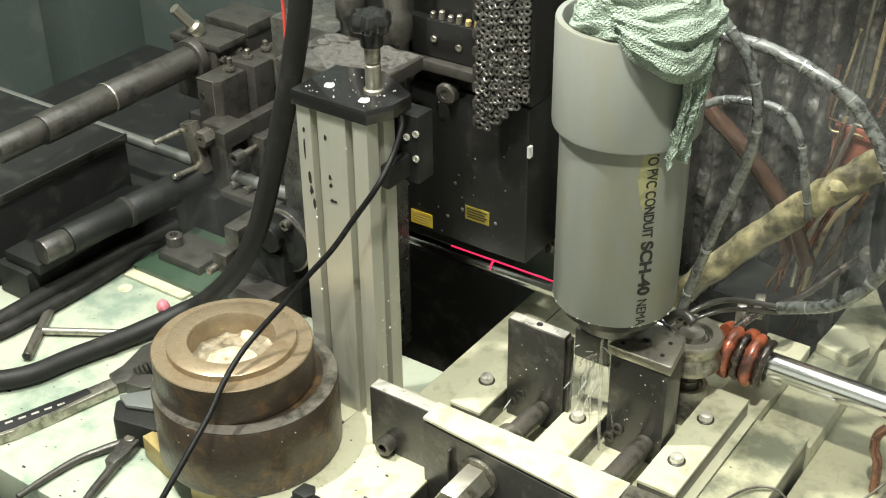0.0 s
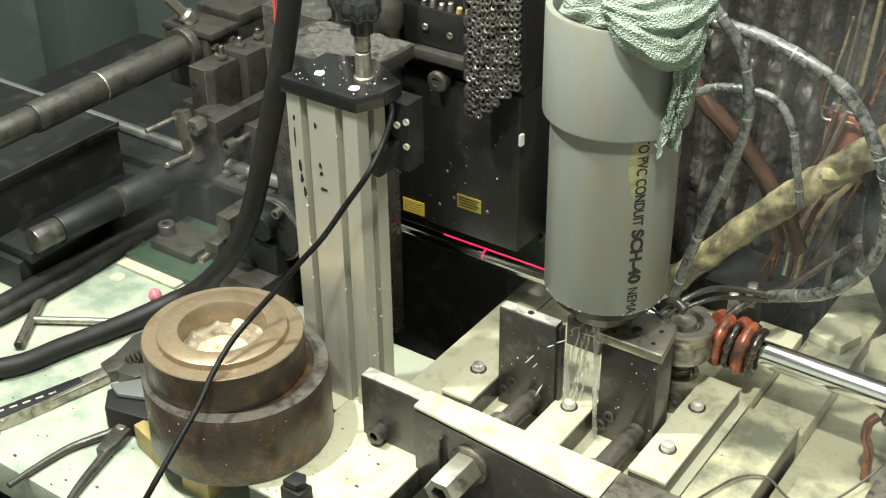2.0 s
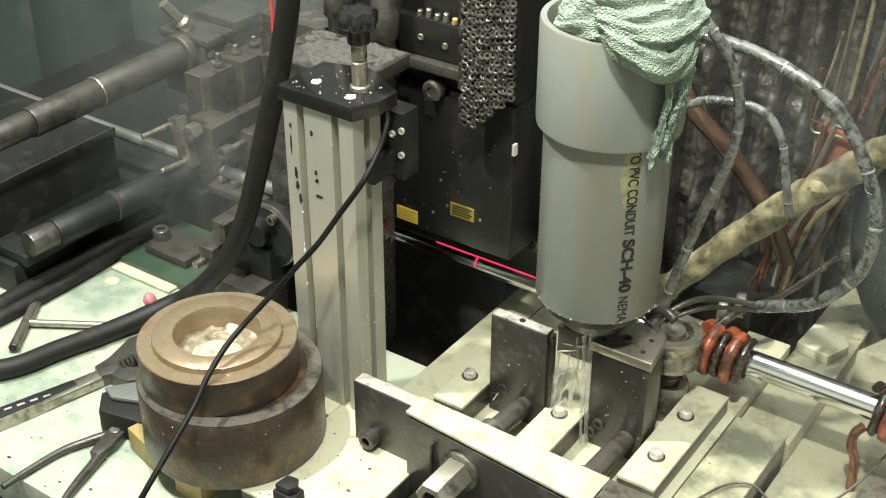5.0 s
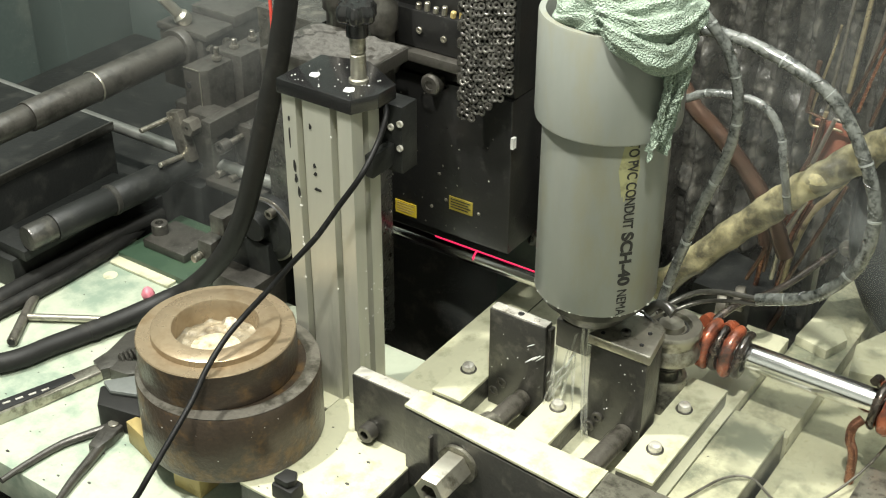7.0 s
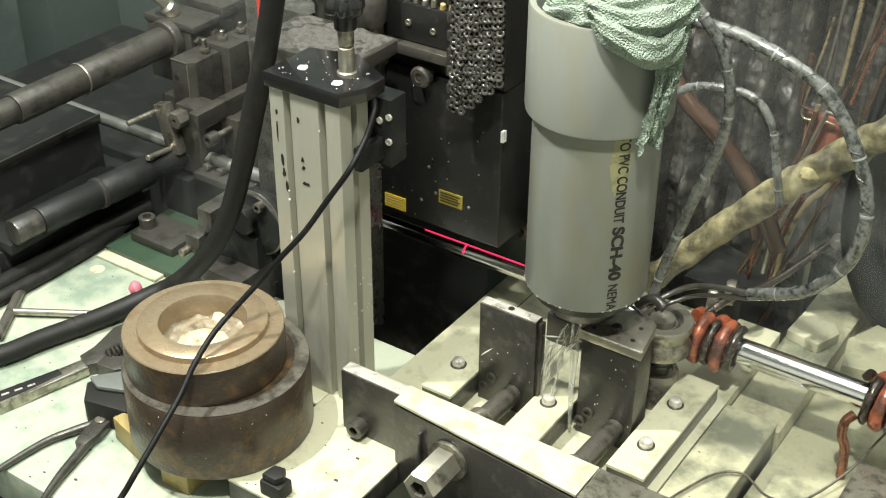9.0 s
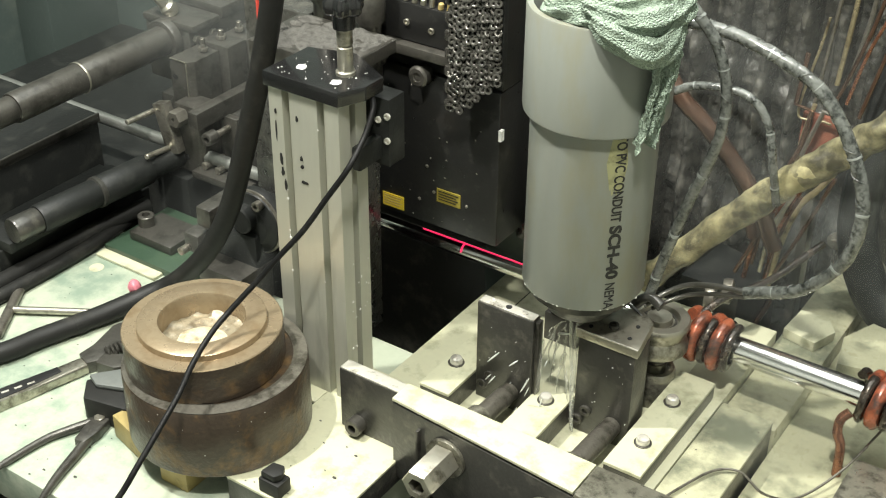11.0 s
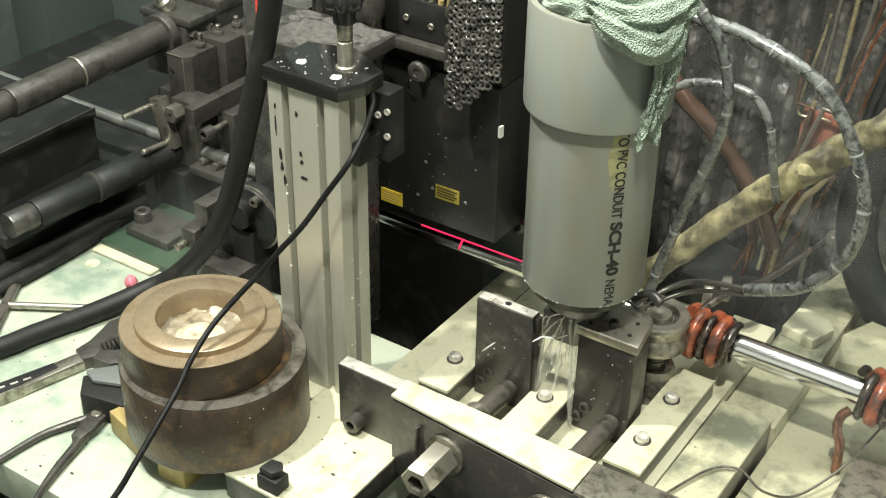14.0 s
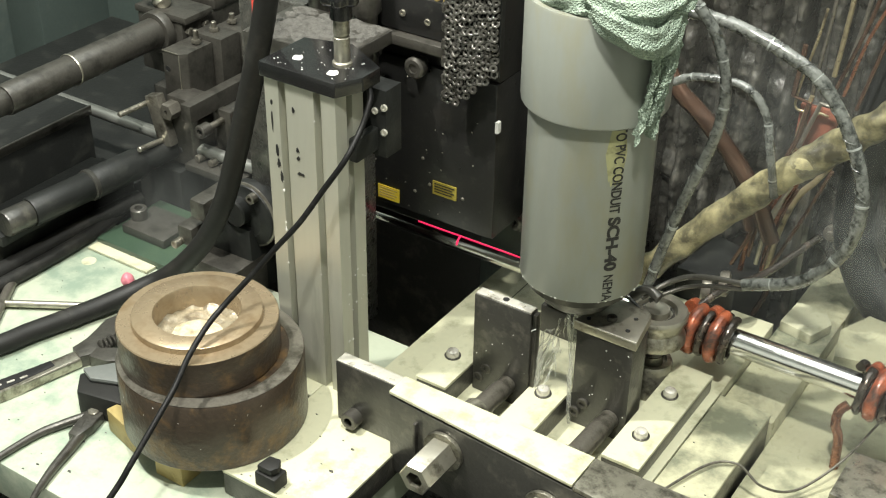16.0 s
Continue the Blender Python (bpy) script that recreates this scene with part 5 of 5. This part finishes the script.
for k, (x, y, z) in enumerate([(0.33, 0.5, 0.1), (0.345, 0.5, 0.07), (0.35, 0.5, 0.13), (0.318, 0.5, 0.05)]):
    solo("pipe_union", lathe([(0, 0), (0.008, 0), (0.01, 0.002), (0.01, 0.008), (0.005, 0.01), (0.005, 0.014), (0, 0.014)], (x, y, z), (x, -9, z), 20), STEEL, "small dull steel pipe union on the wall", "pipe union", "pipe unions")
for k, (x, y) in enumerate([(0.29, 0.31), (0.303, 0.325)]):
    solo("coil_fitting", lathe([(0.004, 0), (0.012, 0), (0.014, 0.003), (0.014, 0.01), (0.009, 0.012), (0.004, 0.012)], (x - 0.05, y, 0.048 + 0.004 * k), (x + 1, y + 0.3, 0.048), 28, closed=True), STEEL, "bright ring fitting behind the coil", "fitting", "ring fittings")
solo("bed_wire", tube([(0.318, 0.03, 0.004), (0.33, 0.07, 0.004), (0.346, 0.108, 0.0045), (0.367, 0.122, 0.003), (0.392, 0.123, -0.012), (0.417, 0.15, -0.024), (0.442, 0.2, -0.012), (0.458, 0.25, 0.008)], 0.0013, n=10), STEEL, "thin grey wire lying across the bed", "wire")
solo("corner_clamp", box(0.452, 0.52, 0.12, 0.19, -0.034, 0.014, 0.003), WETSTEEL, "wet bare steel block on the lower bed", "block")
solo("rear_clutter_block", prism([(0.19, 0.36), (0.26, 0.36), (0.28, 0.43), (0.2, 0.45)], -0.05, 0.03, 0.003), DEEPBLACK, "oily black casting behind the coil", "casting")
solo("bar_bearing", lathe([(0.012, 0), (0.03, 0), (0.031, 0.002), (0.031, 0.03), (0.012, 0.03)], (0.105, RY, RZ), (1, RY, RZ), 40, closed=True), BLACK, "black bearing ring round the chrome bar", "bearing")
solo("bearing_foot", box(0.1, 0.14, RY - 0.024, RY + 0.024, -0.008, RZ - 0.0225, 0.002), BLACK, "black steel foot under the bearing ring", "bearing foot")

solo("paint_spot", lathe([(0, 0), (0.009, 0), (0.0085, 0.0006), (0, 0.0006)], (-0.43, 0.0573, -0.0299), (-0.43, 0.0573, 1), 24), CREAM, "round pale paint spot on the table", "paint spot")

# ---- tools on the table ----
tk = thing("t_handle_key", "T-handled steel socket key lying on the table", "hand tool", (-0.42, -0.05, -0.03))
part("tool_head", rod((-0.462, -0.03, -0.0235), (-0.409, -0.108, -0.0235), 0.0058, n=20), STEEL, tk)
part("tool_bar", rod((-0.437, -0.066, -0.0235), (-0.34, -0.006, -0.024), 0.0042, n=18), BRIGHT, tk)
# end of the socket shown dark by a black disc
part("socket_hole_disc", rod((-0.409, -0.108, -0.0235), (-0.4086, -0.1085, -0.0235), 0.004, n=16), MARKSHADE, tk)

wr = thing("adjustable_wrench", "bright chrome adjustable wrench with a dark channelled handle", "wrench", (-0.31, -0.13, -0.03))


def plank(points, widths, z0, z1, bevel):
    p = [Vector((x, y, 0)) for x, y in points]
    left, right = [], []
    for i, c in enumerate(p):
        d = (p[min(i + 1, len(p) - 1)] - p[max(i - 1, 0)]).normalized()
        n_ = Vector((-d.y, d.x, 0))
        left.append((c + n_ * widths[i]).to_2d())
        right.append((c - n_ * widths[i]).to_2d())
    return prism([tuple(q) for q in left + right[::-1]], z0, z1, bevel)


part("handle", plank([(-0.354, -0.268), (-0.321, -0.2), (-0.307, -0.156), (-0.288, -0.09)], [0.0112, 0.0106, 0.0096, 0.009], -0.0295, -0.017, 0.003), BRIGHT, wr)
part("handle_channel", plank([(-0.3555, -0.267), (-0.323, -0.199), (-0.309, -0.155), (-0.298, -0.116)], [0.0093, 0.0088, 0.0076, 0.0052], -0.0172, -0.0164, 0.0003), MARKSHADE, wr, "dark channel with unreadable raised marks")
for k in range(9):
    t = k / 8
    x, y = -0.347 + 0.043 * t, -0.249 + 0.1 * t
    part("raised_mark", box(-0.004, 0.004, -0.0014, 0.0014, -0.0164, -0.0159, 0, turn=pose(x, y, 0, 0, 0, 64 + 6 * t)), POLISHED, wr)
part("wrench_head", plank([(-0.291, -0.09), (-0.283, -0.068), (-0.287, -0.045), (-0.3, -0.026), (-0.3, -0.012)], [0.0105, 0.0165, 0.015, 0.01, 0.004], -0.0295, -0.015, 0.002), OILED, wr)
part("lower_jaw", plank([(-0.275, -0.08), (-0.255, -0.075), (-0.24, -0.06)], [0.009, 0.011, 0.01], -0.0295, -0.013, 0.002), OILED, wr)
worm = bmesh.new()
for k in range(5):
    x, y = -0.276 + 0.0045 * k * 0.3, -0.07 + 0.0048 * k
    worm = lathe([(0, 0), (0.006, 0.0004), (0.0074, 0.0018), (0.006, 0.0032), (0, 0.0036)], (x, y, -0.014), (x + 0.3, y + 1, -0.014), 20, worm)
part("adjusting_worm", worm, OILED, wr)

pl = thing("pliers", "steel pliers with slim curved handles lying on the table", "pliers", (-0.2, -0.19, -0.03))
part("plier_handle", tube([(-0.238, -0.262, -0.0255), (-0.237, -0.235, -0.0255), (-0.232, -0.195, -0.025), (-0.222, -0.17, -0.0245), (-0.212, -0.15, -0.024)], lambda t: 0.0032 + 0.0016 * t, n=14), OILED, pl)
part("plier_handle", tube([(-0.165, -0.262, -0.0255), (-0.173, -0.245, -0.0255), (-0.182, -0.22, -0.025), (-0.191, -0.188, -0.0245), (-0.201, -0.16, -0.024)], lambda t: 0.003 + 0.0032 * t, n=14), OILED, pl)
part("plier_jaw", plank([(-0.197, -0.182), (-0.2, -0.162), (-0.206, -0.142), (-0.21, -0.122)], [0.006, 0.009, 0.009, 0.005], -0.0295, -0.0185, 0.002), OILED, pl)
part("pivot", rod((-0.2055, -0.146, -0.0186), (-0.2055, -0.146, -0.0165), 0.0055, n=20), BRIGHT, pl)
chip = random.Random(11)
grit = bmesh.new()
for k in range(150):
    s = chip.uniform(0.0004, 0.0012) if k % 9 else chip.uniform(0.0015, 0.0026)
    p = (chip.uniform(-0.43, -0.17), chip.uniform(-0.235, 0.06), -0.0298) if k < 120 else (chip.uniform(0.315, 0.36), chip.uniform(0.05, 0.2), 0.0002) if k < 126 else (chip.uniform(-0.03, 0.085), chip.uniform(-0.155, -0.04), 0.0002)
    bmesh.ops.create_icosphere(grit, subdivisions=1, radius=s, matrix=Matrix.LocRotScale(p, None, (1.4, 0.8, 0.5)))
solo("metal_grit", grit, OILED, "specks of dark metal grit on the table and bed", "grit", kind="stuff")

# ---- water ----
FOAM = bpy.data.materials.new("milky running water")
FOAM.use_nodes = True
_p = FOAM.node_tree.nodes["Principled BSDF"]
_p.inputs["Base Color"].default_value = (0.86, 0.87, 0.78, 1)
_p.inputs["Roughness"].default_value, _p.inputs["IOR"].default_value, _p.inputs["Transmission Weight"].default_value = 0.25, 1.33, 0.55
_p.inputs["Alpha"].default_value = 0.32


def stream(points, r, seed):
    w = thing("water_stream", "milky stream of cooling water running down the block", "water stream", points[0], "water streams")
    part("stream_body", tube(points, lambda t: r * (0.55 + 0.6 * math.sin(math.pi * min(1.0, t * 0.8 + 0.1))), n=14, steps=10, wobble=0.9, seed=seed, flute=0.3), FOAM, w)
    return w


streams = [stream([(0.188, 0.104, 0.124), (0.1905, 0.1, 0.1), (0.1945, 0.098, 0.066), (0.1965, 0.097, 0.04), (0.1985, 0.096, 0.01), (0.201, 0.095, -0.007)], 0.0014, 2),
           stream([(0.1935, 0.108, 0.124), (0.1955, 0.103, 0.085), (0.1975, 0.0985, 0.05), (0.2, 0.0965, 0.02), (0.203, 0.096, -0.007)], 0.0019, 4),
           stream([(0.1635, 0.1, 0.085), (0.1625, 0.098, 0.06), (0.1625, 0.096, 0.04), (0.1615, 0.094, 0.02)], 0.0018, 3)]


def splash(seed, count, spread):
    """A ragged fan of thin falling strands, thrown off the quench ring."""
    rnd = random.Random(seed)
    o = Vector((0.186, 0.104, 0.112))
    w = thing("water_splash", "ragged milky splash of cooling water between the blocks", "water splash", o, "water splashes")
    for k in range(count):
        v = Vector((rnd.uniform(-0.42, 0.06) * spread, rnd.uniform(-0.16, 0.08), rnd.uniform(-0.25, 0.2)))
        t0, t1 = rnd.uniform(0.0, 0.06), rnd.uniform(0.07, 0.13)
        pts = []
        for j in range(6):
            t = t0 + (t1 - t0) * j / 5
            pts.append(o + v * t + Vector((0.0015 * rnd.uniform(-1, 1), 0.0015 * rnd.uniform(-1, 1), -4.9 * t * t)))
        part("strand", tube(pts, lambda f: 0.0002 + 0.0007 * math.sin(math.pi * f) ** 0.7, n=8, steps=4, wobble=0.9, seed=seed + k), FOAM, w)
    return w


splashes = [splash(5, 7, 1.0), splash(6, 5, 0.7), splash(9, 4, 0.35)]
drops = []
rd = random.Random(21)
for k in range(34):
    b = bmesh.new()
    s = rd.uniform(0.0005, 0.0009)
    bmesh.ops.create_icosphere(b, subdivisions=2, radius=s, matrix=Matrix.Diagonal((rd.uniform(8, 15), 1, 1, 1)))
    ob = new("water_drop", mesh_of("water_drop", b, SPRAY))
    tagged(ob, "bright flying drop of cooling water", "water drop", "flying water drops")
    drops.append(ob)


# ---- steam ----
STEAM = bpy.data.materials.new("steam")
STEAM.use_nodes = True
nt = STEAM.node_tree
for nd in list(nt.nodes):
    nt.nodes.remove(nd)
out = nt.nodes.new("ShaderNodeOutputMaterial")
mixs, clear, soft, thru, both = (nt.nodes.new(k) for k in ("ShaderNodeMixShader", "ShaderNodeBsdfTransparent", "ShaderNodeBsdfDiffuse", "ShaderNodeBsdfTranslucent", "ShaderNodeMixShader"))
soft.inputs[0].default_value = thru.inputs[0].default_value = (0.8, 0.85, 0.82, 1)
tc, ball, wisp, times, scale = (nt.nodes.new(k) for k in ("ShaderNodeTexCoord", "ShaderNodeTexGradient", "ShaderNodeTexNoise", "ShaderNodeMath", "ShaderNodeMath"))
ball.gradient_type = "SPHERICAL"
wisp.inputs["Scale"].default_value, wisp.inputs["Detail"].default_value, wisp.inputs["Distortion"].default_value = 2.2, 4, 0.8
times.operation = scale.operation = "MULTIPLY"
scale.inputs[1].default_value = 0.26
nt.links.new(tc.outputs["Object"], ball.inputs[0])
nt.links.new(tc.outputs["Object"], wisp.inputs[0])
nt.links.new(ball.outputs["Fac"], times.inputs[0])
nt.links.new(wisp.outputs[0], times.inputs[1])
nt.links.new(times.outputs[0], scale.inputs[0])
nt.links.new(scale.outputs[0], mixs.inputs[0])
nt.links.new(clear.outputs[0], mixs.inputs[1])
both.inputs[0].default_value = 0.5
nt.links.new(soft.outputs[0], both.inputs[1])
nt.links.new(thru.outputs[0], both.inputs[2])
nt.links.new(both.outputs[0], mixs.inputs[2])
nt.links.new(mixs.outputs[0], out.inputs[0])
HAZE = STEAM.copy()
HAZE.name = "thin steam haze"
for nd in HAZE.node_tree.nodes:
    if nd.type == "MATH" and not nd.inputs[1].is_linked:
        nd.inputs[1].default_value = 0.11
puffs = []
for k, (x, y, z, r) in enumerate([(0.35, 0.45, 0.09, 0.07), (0.0, 0.29, -0.02, 0.055), (-0.36, 0.2, 0.24, 0.24), (-0.28, 0.12, 0.06, 0.12), (-0.45, 0.36, 0.26, 0.2), (0.4, 0.3, 0.1, 0.16), (0.33, 0.33, 0.26, 0.2), (0.4, 0.15, 0.06, 0.11)]):
    b = bmesh.new()
    rows = [[b.verts.new((i / 8, j / 8, 0.16 * noise.noise(Vector((i / 5 + k * 7, j / 5, 0))) - 0.12 * (i * i + j * j) / 64)) for j in range(-8, 9)] for i in range(-8, 9)]
    for p, q in zip(rows, rows[1:]):
        for j in range(16):
            b.faces.new((p[j], p[j + 1], q[j + 1], q[j]))
    ob = new("steam_wisp", mesh_of("steam_wisp", b, STEAM if r < 0.1 else HAZE))
    ob.scale = (r, r, r)
    tagged(ob, "faint drifting wisp of white steam", "steam", "steam wisps", kind="stuff")
    puffs.append((ob, Vector((x, y, z))))


def motions():
    # the bar turns on its rollers and creeps on through the coils
    walk(bar, [(t * 0.5, pose(0, RY, RZ, 24 * t)) for t in range(33)])
    for k, w in enumerate(streams):
        p = w.location.copy()
        rnd = random.Random(70 + k)
        walk(w, [(t * 0.25, pose(p.x + rnd.uniform(-0.0012, 0.0012), p.y + rnd.uniform(-0.0012, 0.0012), p.z, 0, rnd.uniform(-1.5, 1.5), rnd.uniform(-25, 25))) for t in range(65)])
    for k, w in enumerate(splashes):
        p = w.location.copy()
        rnd = random.Random(170 + k)
        rows = []
        for t in range(107):
            low = rnd.choice((0.0, 0.0, -0.02, -0.045))
            rows.append((min(16.0, t * 0.151), pose(p.x + rnd.uniform(-0.003, 0.003), p.y + rnd.uniform(-0.003, 0.003), p.z + low, rnd.uniform(-8, 8), rnd.uniform(-12, 8), rnd.uniform(-28, 28))))
        walk(w, rows)
    for k, (w, p) in enumerate(puffs):
        rnd = random.Random(900 + k)
        rows = []
        rise = (0.34, 0.34, 0.0, 0.0, 0.16, 0.1, 0.0, 0.24, 0.36) if k in (2, 4) else (0,) * 9
        for j in range(9):
            q = p + Vector((0, 0, rise[j])) + Vector((0.05 * math.sin(0.9 * j + k), 0.02 * math.cos(j + k), 0.03 * math.sin(0.7 * j + 2 * k)))
            rows.append((2.0 * j, pose(q.x, q.y, q.z, 58 + 5 * math.sin(j + k), 6 * math.sin(0.8 * j + k), 34) @ pose(0, 0, 0, 0, 0, 14 * j + 40 * k)))
        walk(w, rows)
    for k, d in enumerate(drops):
        rnd = random.Random(300 + k)
        period = rnd.uniform(0.7, 1.1)
        t, rows = -rnd.uniform(0, period), []
        while t < 16.0 + period:
            o = Vector((0.199, 0.106 + rnd.uniform(-0.004, 0.006), 0.098))
            v = Vector((rnd.uniform(-0.75, -0.2), rnd.uniform(-0.35, -0.1), rnd.uniform(-0.1, 0.35)))
            flight = 0.2
            for j in range(6):
                s = flight * j / 5
                p = o + v * s + Vector((0, 0, -4.9 * s * s))
                vel = v + Vector((0, 0, -9.8 * s))
                tilt = math.degrees(math.atan2(-vel.z, abs(vel.x) + 0.05))
                rows.append((t + s, pose(p.x, p.y, p.z, 0, -tilt, 0)))
            rows.append((t + flight + 0.05, pose(p.x, p.y, -0.02, 0, -60, 0)))
            rows.append((t + period - 0.12, pose(0.228, 0.118, -0.02, 0, -40, 0)))
            rows.append((t + period - 0.04, pose(0.228, 0.118, 0.06, 0, -20, 0)))
            t += period
        start = [r for r in rows if r[0] <= 0][-1][1]
        rows = [(0, start)] + [r for r in rows if 0.04 < r[0] < 15.96]
        walk(d, rows + [(16.0, rows[-1][1])])


motions()
